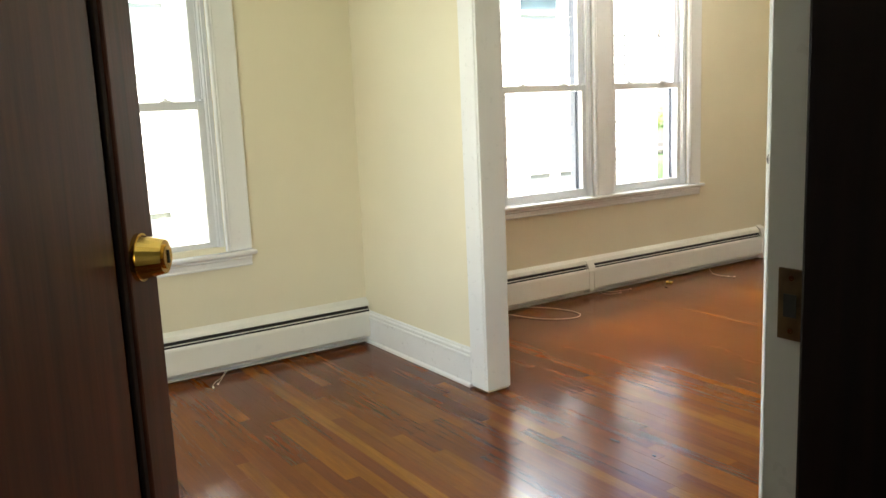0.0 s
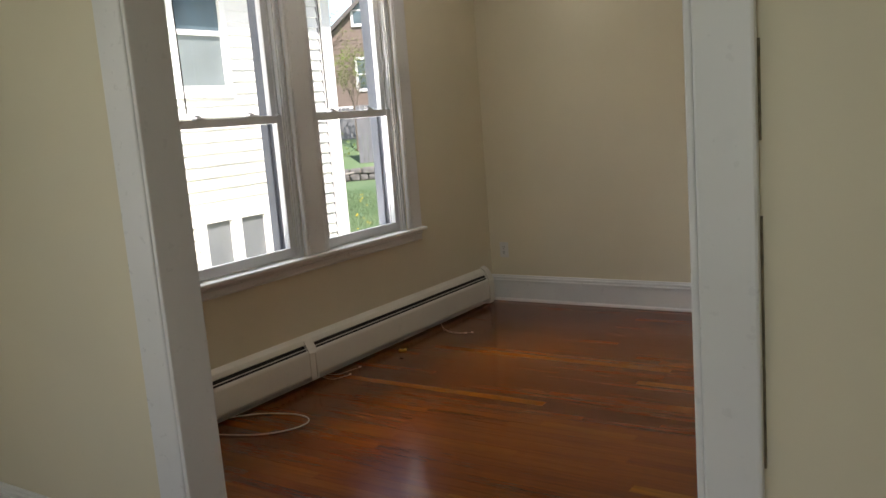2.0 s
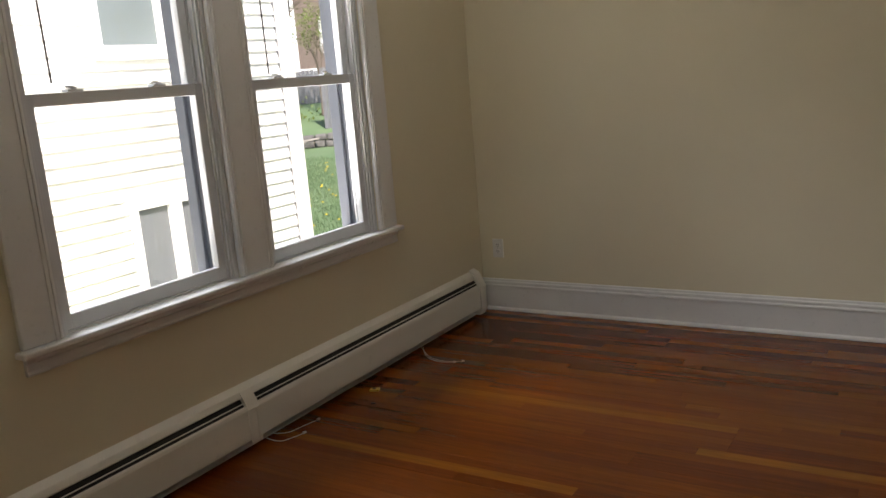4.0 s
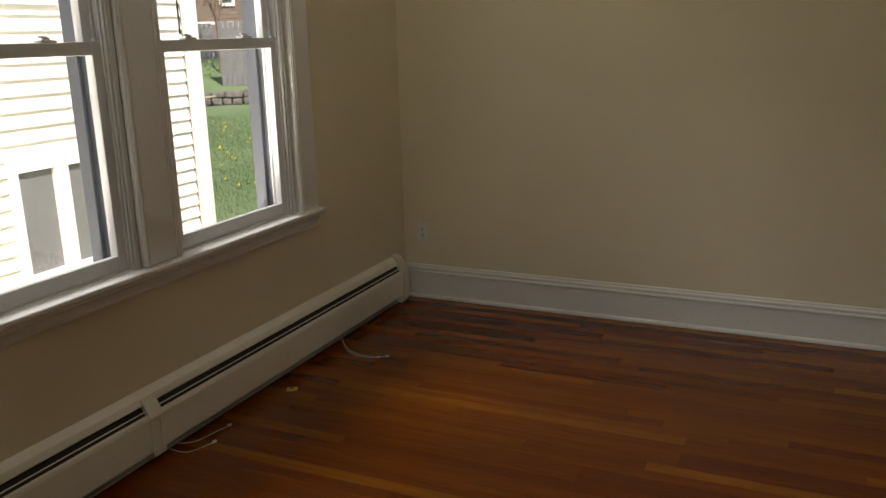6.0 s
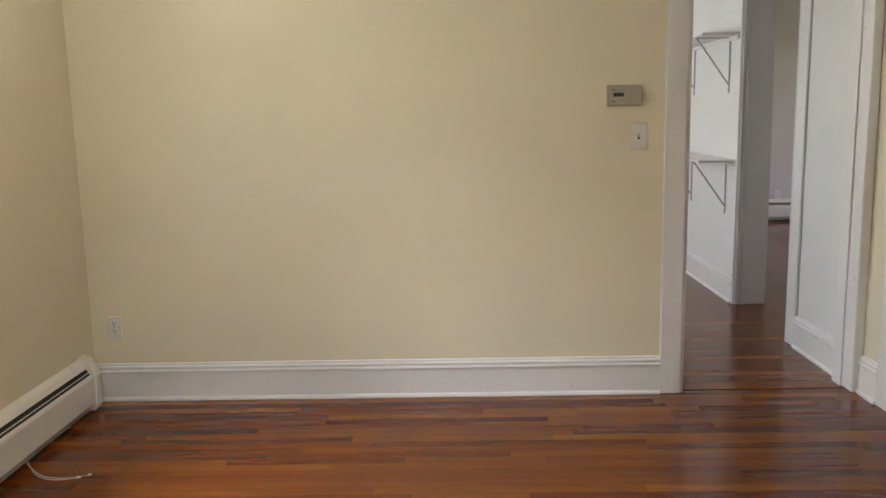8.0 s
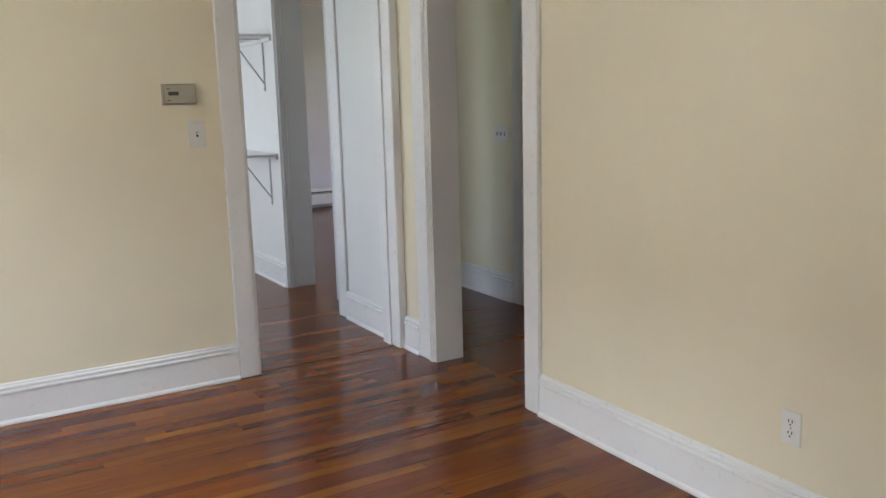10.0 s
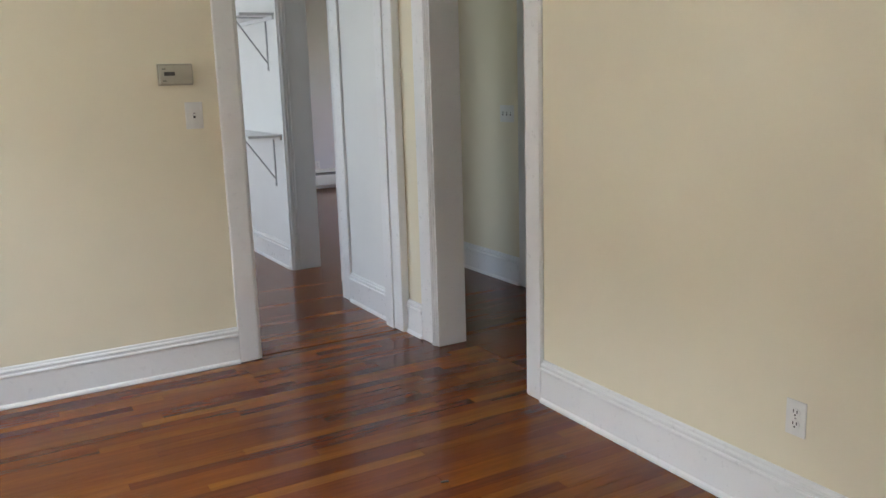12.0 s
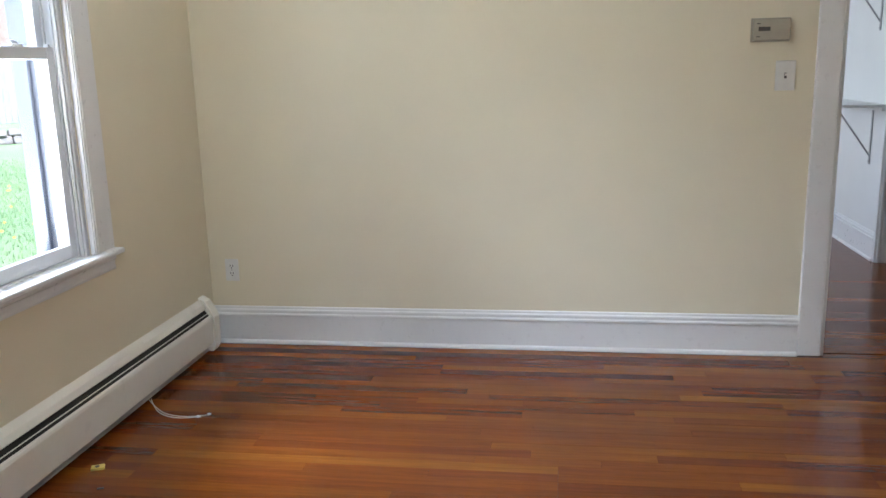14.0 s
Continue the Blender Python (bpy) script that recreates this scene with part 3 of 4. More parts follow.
heater("baseboard_heater", "-y", 6.5, 5.50, 7.9, [6.8], 0, 1, "cream baseboard heater on the far room wall", (1, 1))


# ---- outlets, switches, thermostat ----
def face(side, at, a, z):
    """Local frame: x to the right along the wall, y out of it, z up."""
    turn = {"-y": 0, "-x": -90, "+x": 90, "+y": 180}[side]
    pos = {"-y": (a, at, z), "+y": (a, at, z), "-x": (at, a, z), "+x": (at, a, z)}[side]
    return Matrix.Translation(pos) @ pose(0, 0, 0, 0, 0, turn)


def fixture_part(name, bm, mat, parent, label="", smooth=False):
    return part(name, bm, mat, parent, label, "", smooth)


def local_root(name, m, label, category, group=""):
    r = new(name)
    r.matrix_world = m
    origin[r] = Vector((0, 0, 0))
    return tagged(r, label, category, group)


def outlet(side, at, a, z, label):
    r = local_root("wall_outlet", face(side, at, a, z), label, "electrical outlet", "duplex outlets")
    bm = bmesh.new()
    add_box(bm, -0.036, 0.036, -0.006, 0, -0.058, 0.058, 0.0025)
    fixture_part("cover_plate", bm, PLATE, r)
    for dz in (-0.0195, 0.0195):
        bm = bmesh.new()
        bmesh.ops.create_cone(bm, cap_ends=True, segments=20, radius1=0.0165, radius2=0.0165, depth=0.004, matrix=Matrix.Translation((0, -0.0065, dz)) @ pose(0, 0, 0, 90) @ Matrix.Diagonal((1, 0.85, 1, 1)))
        sock = fixture_part("socket", bm, PLATE, r)
        bm = bmesh.new()
        add_box(bm, -0.0080, -0.0050, -0.0096, -0.008, dz - 0.001, dz + 0.009)
        add_box(bm, 0.0050, 0.0080, -0.0096, -0.008, dz - 0.001, dz + 0.009)
        add_cyl(bm, (0, -0.0096, dz - 0.008), (0, -0.008, dz - 0.008), 0.003, 10)
        fixture_part("slots", bm, BLACK, sock)
    bm = bmesh.new()
    add_cyl(bm, (0, -0.0075, 0), (0, -0.006, 0), 0.0028, 10)
    fixture_part("screw", bm, STEEL, r)
    return r


def switch(side, at, a, z, gangs, w, h, label):
    r = local_root("light_switch", face(side, at, a, z), label, "light switch")
    bm = bmesh.new()
    add_box(bm, -w / 2, w / 2, -0.006, 0, -h / 2, h / 2, 0.0028)
    fixture_part("cover_plate", bm, PLATE, r)
    for g in range(gangs):
        x = (g - (gangs - 1) / 2) * 0.046
        bm = bmesh.new()
        add_box(bm, x - 0.0055, x + 0.0055, -0.0072, -0.0058, -0.0125, 0.0125)
        fixture_part("toggle_slot", bm, SLOT, r)
        bm = bmesh.new()
        add_box(bm, x - 0.004, x + 0.004, -0.019, -0.006, -0.001, 0.009, 0.001)
        fixture_part("toggle", bm, PLATE, r)
        for dz in (-0.030, 0.030):
            bm = bmesh.new()
            add_cyl(bm, (x, -0.0075, dz), (x, -0.006, dz), 0.0026, 10)
            fixture_part("screw", bm, PLATE, r)
    return r


outlet("-y", 0.0, 0.120, 0.388, "almond duplex outlet low on the cream wall")
outlet("-x", X_E, -2.646, 0.382, "white duplex outlet low on the side wall")
ad = outlet("-y", PY0, 3.165, 0.49, "white duplex outlet with a black adapter plugged in")
bm = bmesh.new()
add_box(bm, -0.028, 0.028, -0.052, -0.010, -0.062, -0.004, 0.004)
fixture_part("adapter", bm, SLOT, ad, "black plug-in adapter")
outlet("-y", 6.5, 5.95, 0.33, "small outlet above the far heater")
switch("-y", 0.0, 2.783, 1.307, 1, 0.086, 0.131, "white single toggle switch below the thermostat")
switch("-x", 5.07, 0.605, 1.197, 3, 0.165, 0.116, "triple toggle switch on the hall wall")

t = local_root("thermostat", face("-y", 0.0, 2.710, 1.507), "beige rectangular thermostat with a small dark display", "thermostat")
bm = bmesh.new()
add_box(bm, -0.085, 0.080, -0.010, 0, -0.052, 0.050, 0.002)
fixture_part("back_plate", bm, THERMO, t)
bm = bmesh.new()
add_box(bm, -0.080, 0.078, -0.032, -0.010, -0.047, 0.047, 0.005)
fixture_part("cover", bm, THERMO, t)
bm = bmesh.new()
add_box(bm, -0.058, -0.008, -0.0335, -0.031, -0.006, 0.012, 0.001)
fixture_part("display", bm, SLOT, t, "small dark display")
for z in (0.026, -0.030):
    bm = bmesh.new()
    add_box(bm, -0.066, -0.050, -0.0333, -0.0318, z - 0.002, z + 0.002)
    fixture_part("button", bm, SLOT, t)


# ---- shelves in the hall ----
def shelf(z, label):
    r = put_root("wall_shelf", (3.79, 2.7, z), label, "shelf", "white bracket shelves")
    slab("board", TRIM, r, 3.64, X_E - 0.002, 1.965, 3.60, z - 0.018, z, 0.003)
    bm = bmesh.new()
    add_box(bm, 3.895, X_E - 0.002, 1.985, 3.58, z - 0.045, z - 0.018, 0.002)
    part("wall_cleat", bm, TRIM, r)
    for y in (2.20, 3.115):
        bm = bmesh.new()
        add_box(bm, 3.911, 3.917, y - 0.012, y + 0.012, z - 0.42, z - 0.047, 0.001)
        add_box(bm, 3.66, 3.911, y - 0.012, y + 0.012, z - 0.024, z - 0.018, 0.001)
        add_cyl(bm, (3.67, y, z - 0.022), (3.911, y, z - 0.36), 0.006, 8)
        add_cyl(bm, (3.907, y, z - 0.40), (3.911, y, z - 0.40), 0.008, 8)
        part("bracket", bm, GREYMETAL, r, "grey folded metal bracket")
    return r


shelf(1.965, "white painted shelf on folded metal brackets, upper")
shelf(1.062, "white painted shelf on folded metal brackets, lower")

# ---- entry door ----
HINGE = Vector((3.951, -6.432, 0))
DOOR_W, DOOR_T, DOOR_OPEN = 0.88, 0.044, 56.0
d = new("entry_door")
d.matrix_world = Matrix.Translation(HINGE) @ pose(0, 0, 0, 0, 0, 90 + DOOR_OPEN)
origin[d] = Vector((0, 0, 0))
tagged(d, "dark brown panelled wooden entry door standing open", "door", "", "structure")
bm = bmesh.new()
st = 0.088
for a, b in ((0, st), (DOOR_W - st, DOOR_W)):
    add_box(bm, a, b, -DOOR_T, 0, 0.008, 2.05, 0.003)
for lo, hi in ((0.008, 0.22), (0.62, 0.80), (1.93, 2.05)):
    add_box(bm, st, DOOR_W - st, -DOOR_T + 0.001, -0.001, lo, hi, 0.003)
part("frame", bm, DOORWOOD, d)
for lo, hi in ((0.22, 0.62), (0.80, 1.93)):
    bm = bmesh.new()
    add_box(bm, st, DOOR_W - st, -DOOR_T + 0.016, -0.016, lo, hi)
    add_box(bm, st + 0.028, DOOR_W - st - 0.028, -DOOR_T + 0.003, -0.003, lo + 0.028, hi - 0.028, 0.006)
    part("panel", bm, DOORWOOD, d)
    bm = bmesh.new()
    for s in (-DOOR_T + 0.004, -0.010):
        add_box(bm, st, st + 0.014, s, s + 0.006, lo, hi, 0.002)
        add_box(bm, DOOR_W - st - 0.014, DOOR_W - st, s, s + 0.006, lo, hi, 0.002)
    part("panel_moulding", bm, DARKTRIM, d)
bm = bmesh.new()
kx, kz = DOOR_W - 0.058, 1.208
add_cyl(bm, (kx, -DOOR_T, kz), (kx, -DOOR_T - 0.006, kz), 0.030, 28)
add_cyl(bm, (kx, -DOOR_T - 0.006, kz), (kx, -DOOR_T - 0.034, kz), 0.0275, 28, 0.021)
add_cyl(bm, (kx, -DOOR_T - 0.034, kz), (kx, -DOOR_T - 0.037, kz), 0.015, 20)
lock = part("deadbolt", bm, BRASS, d, "polished brass deadbolt cylinder")
bm = bmesh.new()
add_box(bm, kx - 0.0015, kx + 0.0015, -DOOR_T - 0.0385, -DOOR_T - 0.0365, kz - 0.008, kz + 0.008)
part("keyway", bm, BLACK, lock)
# frame of the entry door
slab("trim", TRIM, None, 3.901, 3.943, -5.552, -5.482, 0, 2.07, 0.003, "chipped white lock jamb of the entry door", "structure")
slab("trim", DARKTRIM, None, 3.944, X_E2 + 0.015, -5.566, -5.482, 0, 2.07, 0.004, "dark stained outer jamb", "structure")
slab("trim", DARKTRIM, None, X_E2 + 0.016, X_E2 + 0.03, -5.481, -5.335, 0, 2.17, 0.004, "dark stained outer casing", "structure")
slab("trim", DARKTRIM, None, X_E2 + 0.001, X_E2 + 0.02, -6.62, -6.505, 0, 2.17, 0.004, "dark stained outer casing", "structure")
slab("trim", TRIM, None, X_E - 0.019, X_E, -5.481, -5.36, 0, 2.17, 0.004, "white inner casing of the entry door", "structure")
sp = put_root("strike_plate", (3.928, -5.557, 1.196), "tarnished brass strike plate on the white jamb", "strike plate")
bm = bmesh.new()
add_box(bm, 3.916, 3.9425, -5.5545, -5.5515, 1.165, 1.227, 0.0008)
part("plate", bm, OLDBRASS, sp)
bm = bmesh.new()
add_box(bm, 3.922, 3.934, -5.5551, -5.5540, 1.185, 1.205)
part("bolt_hole", bm, BLACK, sp)
for z in (1.173, 1.219):
    bm = bmesh.new()
    add_cyl(bm, (3.929, -5.5545, z), (3.929, -5.5555, z), 0.0025, 10)
    part("screw", bm, BRASS, sp)
chain = put_root("door_chain", (3.89, -5.52, 1.63), "dark beaded chain hanging on the door casing", "door chain")
for i in range(30):
    z = 1.712 - i * 0.0135
    bm = bmesh.new()
    bmesh.ops.create_uvsphere(bm, u_segments=8, v_segments=6, radius=0.0042 if i < 29 else 0.008, matrix=Matrix.Translation((3.893, -5.528, z - (0.004 if i == 29 else 0))))
    part("bead", bm, SLOT, chain)
slab("chain_mount", OLDBRASS, chain, 3.8935, 3.8995, -5.538, -5.518, 1.708, 1.78, 0.002)

# ---- small dark scars in the boards ----
for x, y, lx, ly, rz in ((2.022, -3.861, 0.045, 0.010, 8), (3.15, -1.76, 0.030, 0.012, -14), (0.245, -1.55, 0.022, 0.009, 20), (2.224, -3.850, 0.016, 0.006, 5)):
    bm = bmesh.new()
    add_box(bm, -lx / 2, lx / 2, -ly / 2, ly / 2, 0.0, 0.004, 0.0015)
    mark = part("board_scar", bm, SLOT, None, "small dark scar in a floor board", "structure")
    mark.matrix_world = Matrix.Translation((x, y, 0.0)) @ pose(0, 0, 0, 0, 0, rz)

# ---- cables and bits on the floor ----
cord("white_cable", [(0.05, -2.74, 0.02), (0.065, -2.67, 0.008), (0.12, -2.61, 0.005), (0.20, -2.572, 0.005), (0.30, -2.54, 0.005), (0.40, -2.545, 0.005), (0.46, -2.60, 0.005),
                     (0.45, -2.69, 0.005), (0.38, -2.79, 0.005), (0.28, -2.85, 0.005), (0.17, -2.89, 0.006), (0.05, -2.96, 0.02)], 0.0032, CORD, None, "thin white cable looped on the floor by the heater", "cable")


def phone_leads(label, runs):
    """Thin leads that come out under the heater and end in small plugs."""
    r = put_root("phone_lead", (runs[0][-1][0], runs[0][-1][1], 0), label, "cable", "short leads at the heater")
    for pts in runs:
        pts = [Vector((x, y, 0.03 if i == 0 else 0.004)) for i, (x, y) in enumerate(pts)]
        cord("lead", pts, 0.0015, CORD, r)
        e = pts[-1] + (pts[-1] - pts[-2]).normalized() * 0.014
        bm = bmesh.new()
        add_cyl(bm, (pts[-1].x, pts[-1].y, 0.006), (e.x, e.y, 0.006), 0.006, 8, 0.0045)
        part("plug", bm, PLATE, r)
    return r


phone_leads("two thin white leads with small plugs by the heater",
            [[(0.06, -0.83), (0.11, -0.90), (0.19, -0.96), (0.27, -0.975), (0.325, -0.955)], [(0.06, -0.85), (0.14, -0.92), (0.23, -0.955), (0.31, -0.955), (0.36, -0.93)]])
phone_leads("two thin white leads lying beside the heater",
            [[(0.06, -2.03), (0.09, -1.97), (0.10, -1.88), (0.120, -1.80)], [(0.06, -2.07), (0.11, -2.05), (0.14, -1.99), (0.155, -1.935)]])
phone_leads("short white leads with a plug below the single window", [[(0.05, -4.81), (0.10, -4.84), (0.19, -4.94), (0.25, -4.95)], [(0.05, -4.79), (0.12, -4.86), (0.21, -4.91)]])
r = put_root("plastic_scrap", (0.152, -1.413, 0), "small flat yellow plastic scrap on the floor", "debris")
bm = bmesh.new()
add_box(bm, 0.132, 0.179, -1.432, -1.398, 0.0005, 0.010, 0.003)
bm.transform(Matrix.Translation((0.152, -1.413, 0)) @ pose(0, 0, 0, 0, 0, 25) @ Matrix.Translation((-0.152, 1.413, 0)))
part("body", bm, YELLOW, r)
bm = bmesh.new()
add_cyl(bm, (0.155, -1.415, 0.010), (0.155, -1.415, 0.012), 0.008, 10)
part("hole", bm, SLOT, r)

# ---- outdoors ----
GZ = -0.9


def grass_material():
    m, nt, b = material("lawn", 0.9)
    geo = nt.nodes.new("ShaderNodeNewGeometry")
    a = node(nt, "ShaderNodeTexNoise", Scale=0.5, Detail=4.0)
    c = node(nt, "ShaderNodeTexNoise", Scale=18.0, Detail=6.0, Roughness=0.7)
    for n in (a, c):
        nt.links.new(geo.outputs["Position"], n.inputs["Vector"])
    col = ramp(nt, a.outputs[0], [(0.3, (0.100, 0.180, 0.085)), (0.7, (0.155, 0.235, 0.125))])
    det = ramp(nt, c.outputs[0], [(0.3, (0.55, 0.6, 0.5)), (0.7, (1.3, 1.25, 1.2))])
    nt.links.new(mixed(nt, 1.0, col, det, "MULTIPLY"), b.inputs["Base Color"])
    bp = node(nt, "ShaderNodeBump", Strength=0.6, Distance=0.05)
    nt.links.new(c.outputs[0], bp.inputs["Height"])
    nt.links.new(bp.outputs[0], b.inputs["Normal"])
    return m


LAWN = grass_material()
SIDING = siding_vinyl("white_vinyl_siding", (0.80, 0.80, 0.785))
OUTTRIM = painted("white_outdoor_trim", (0.80, 0.80, 0.80), 0.5, 0.05, 30.0, 0.02)
STONE = plain("field_stone", (0.15, 0.145, 0.14), 0.85, 0, 0.25, 6.0)
GREYFENCE = plain("weathered_fence", (0.17, 0.175, 0.19), 0.85, 0, 0.15, 9.0)
BROWNSIDE = plain("brown_shingle", (0.20, 0.155, 0.135), 0.85, 0, 0.2, 8.0)
BLUESIDE = plain("grey_blue_siding", (0.17, 0.20, 0.24), 0.8, 0, 0.1, 8.0)
ROOFING = plain("roof_shingle", (0.13, 0.12, 0.12), 0.9, 0, 0.2, 20.0)
BARK = plain("bark", (0.16, 0.13, 0.10), 0.9, 0, 0.2, 20.0)
LEAF = plain("young_leaves", (0.12, 0.17, 0.03), 0.7, 0, 0.2, 9.0)
DANDELION = plain("dandelion", (0.75, 0.55, 0.03), 0.7, 0, 0.1, 9.0)
OLDWOOD = plain("old_lumber", (0.34, 0.31, 0.28), 0.85, 0, 0.15, 12.0)
WINBLUE = plain("reflecting_glass", (0.10, 0.15, 0.18), 0.08, 0, 0.3, 1.5)
CURTAIN = plain("window_shade_cloth", (0.17, 0.205, 0.215), 0.6, 0, 0.06, 5.0)
LATTICE = plain("dark_screen", (0.165, 0.18, 0.20), 0.6, 0, 0.12, 30.0)

bm = bmesh.new()
add_box(bm, -600, 600, -600, 600, GZ - 0.3, GZ)
part("ground", bm, LAWN, None, "green lawn running to the horizon", "structure")

# Grey with the shade beside the corner board put into it.
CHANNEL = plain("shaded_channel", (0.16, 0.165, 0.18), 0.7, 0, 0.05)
NX = -3.5
house = put_root("neighbour_house", (NX, -2, GZ), "white clapboard house close beside the windows", "house")
N_Y1 = 2.45
bm = bmesh.new()
add_box(bm, NX - 7.0, NX - 0.02, -10.0, N_Y1 - 0.02, GZ, 3.15)
part("wall", bm, SIDING, house)
bm = bmesh.new()
add_box(bm, NX - 7.0, NX + 0.38, -10.0, N_Y1 + 0.35, 3.05, 3.20)
extrude_profile(bm, [(0.40, 3.20), (-7.4, 3.20), (-3.5, 5.6)], lambda dd, s, z: (NX + dd, -10.2 + s, z), 12.8)
part("roof", bm, ROOFING, house)
slab("corner_post", OUTTRIM, house, NX - 0.10, NX + 0.045, N_Y1 - 0.160, N_Y1, GZ, 3.05, 0.008, "broad white corner board")
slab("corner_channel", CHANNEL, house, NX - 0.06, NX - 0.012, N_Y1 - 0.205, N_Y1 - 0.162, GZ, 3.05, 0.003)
HOLES = [(0.07, 0.81, 1.85, 3.02), (0.16, 1.13, -0.36, 0.60), (-5.0, -3.9, 1.85, 3.02), (-5.3, -4.0, 0.05, 0.60)]


def neighbour_window(y0, y1, z0, z1, lights, pane_mat, label):
    w = put_root("house_window", (NX, (y0 + y1) / 2, z0), "", "")
    w.parent = house
    w.location = Vector((NX, (y0 + y1) / 2, z0)) - origin[house]
    tagged(w, label)
    bm = bmesh.new()
    f = 0.075
    add_box(bm, NX - 0.02, NX + 0.035, y0, y0 + f, z0, z1, 0.003)
    add_box(bm, NX - 0.02, NX + 0.035, y1 - f, y1, z0, z1, 0.003)
    add_box(bm, NX - 0.02, NX + 0.037, y0 - 0.01, y1 + 0.01, z1 - f, z1 + 0.07, 0.003)
    add_box(bm, NX - 0.02, NX + 0.045, y0 - 0.02, y1 + 0.02, z0 - 0.06, z0 + f * 0.8, 0.003)
    n, axis = lights
    if axis == "y":
        for i in range(1, n):
            c = y0 + (y1 - y0) * i / n
            add_box(bm, NX - 0.02, NX + 0.032, c - 0.07, c + 0.07, z0, z1, 0.003)
    else:
        for i in range(1, n):
            c = z0 + (z1 - z0) * i / n
            add_box(bm, NX - 0.02, NX + 0.030, y0, y1, c - 0.025, c + 0.025, 0.003)
    part("frame", bm, OUTTRIM, w)
    for i in range(n):
        if axis == "y":
            c0, c1 = y0 + (y1 - y0) * i / n, y0 + (y1 - y0) * (i + 1) / n
            slab("pane", pane_mat, w, NX - 0.012, NX - 0.004, c0 + 0.02, c1 - 0.02, z0 + 0.02, z1 - 0.02, 0)
        else:
            c0, c1 = z0 + (z1 - z0) * i / n, z0 + (z1 - z0) * (i + 1) / n
            slab("pane", WINBLUE if i else pane_mat, w, NX - 0.012, NX - 0.004, y0 + 0.02, y1 - 0.02, c0 + 0.015, c1 - 0.015, 0)
    return w


neighbour_window(*HOLES[0], (2, "z"), CURTAIN, "white framed sash window with a drawn shade")
neighbour_window(*HOLES[1], (2, "y"), LATTICE, "low pair of dark screened windows in white frames")
neighbour_window(*HOLES[2], (2, "z"), CURTAIN, "white framed sash window with a lowered blind")
neighbour_window(*HOLES[3], (2, "y"), LATTICE, "low dark window in a white frame")

# clapboards of the neighbouring wall
CLAP = 0.121
clap_mesh = {}


def clapboard(y0, y1, z):
    key = round(y1 - y0, 3)
    if key not in clap_mesh:
        L = key
        me = bpy.data.meshes.new("clapboard")
        pts = [(0.0, -0.006), (0.034, -0.006), (0.033, 0.006), (0.005, CLAP), (0.0, CLAP)]
        vs = [(dd, 0, z_) for dd, z_ in pts] + [(dd, L, z_) for dd, z_ in pts]
        n = len(pts)
        fs = [(i, (i + 1) % n, n + (i + 1) % n, n + i) for i in range(n)] + [tuple(range(n))[::-1], tuple(range(n, 2 * n))]
        me.from_pydata(vs, [], fs)
        me.materials.append(SIDING)
        clap_mesh[key] = me
    ob = new("clapboard", clap_mesh[key])
    ob.parent = house
    ob.location = Vector((NX - 0.018, y0, z)) - origin[house]


z = 1.115 - CLAP * 17
while z < 3.03:
    if z > GZ:
        spans = [(-8.0, N_Y1 - 0.20)]
        for a, b, lo, hi in HOLES:
            if z + CLAP > lo + 0.06 and z < hi - 0.06:
                spans = [q for s, e in spans for q in (((s, a), (b, e)) if s < a and b < e else ((s, e),))]
        for s, e in spans:
            clapboard(s, e, z)
    z += CLAP

# far side of the yard, in its own frame: u to the right, v away
FAR = Matrix.Translation((-18.92, 20.92, GZ)) @ pose(0, 0, 0, 0, 0, 38.2) @ Matrix.Scale(1.29, 4)


def far_root(name, u, v, label, category, group="", z=0.0):
    r = new(name)
    r.matrix_world = FAR @ Matrix.Translation((u, v, z))
    origin[r] = Vector((0, 0, 0))
    return tagged(r, label, category, group)


stone_wall = far_root("stone_wall", 0, 0, "low dry stone retaining wall across the yard", "stone wall")
random.seed(5)
for row, (z0, hh) in enumerate(((0, 0.22), (0.21, 0.20))):
    u = -6.0
    while u < 6.0:
        w = random.uniform(0.25, 0.6)
        bm = bmesh.new()
        add_box(bm, u + 0.01, u + w - 0.01, random.uniform(-0.04, 0.05), 0.42, z0, z0 + hh * random.uniform(0.85, 1.0), 0.05)
        for v in bm.verts:
            v.co += Vector((random.uniform(-1, 1), random.uniform(-1, 1), random.uniform(-1, 1))) * 0.014
        part("stone", bm, STONE, stone_wall)
        u += w
bm = bmesh.new()
extrude_profile(bm, [(0.43, 0), (0.43, 0.36), (5.6, 1.25), (14, 1.35), (14, 0)], lambda dd, q, z: (q - 8, dd, z), 16)
bank = part("lawn_bank", bm, LAWN, None, "raised green lawn behind the stone wall", "structure")
bank.matrix_world = FAR

fence = far_root("wooden_fence", 0.37, 1.2, "tall weathered grey board fence behind the stone wall", "fence", "", 0.48)
for i in range(40):
    u = 0.0 + i * 0.155
    bm = bmesh.new()
    add_box(bm, u, u + 0.147, -0.01, 0.012, 0.02, 1.92 + random.uniform(-0.015, 0.015), 0)
    part("board", bm, GREYFENCE, fence)
fence2 = far_root("wooden_fence", 0, 5.5, "dark weathered fence farther back in the yard", "fence", "", 1.22)
for i in range(48):
    u = -7.2 + i * 0.155
    bm = bmesh.new()
    add_box(bm, u, u + 0.147, -0.01, 0.012, 0.02, 1.20 + random.uniform(-0.03, 0.03), 0)
    part("board", bm, GREYFENCE, fence2)

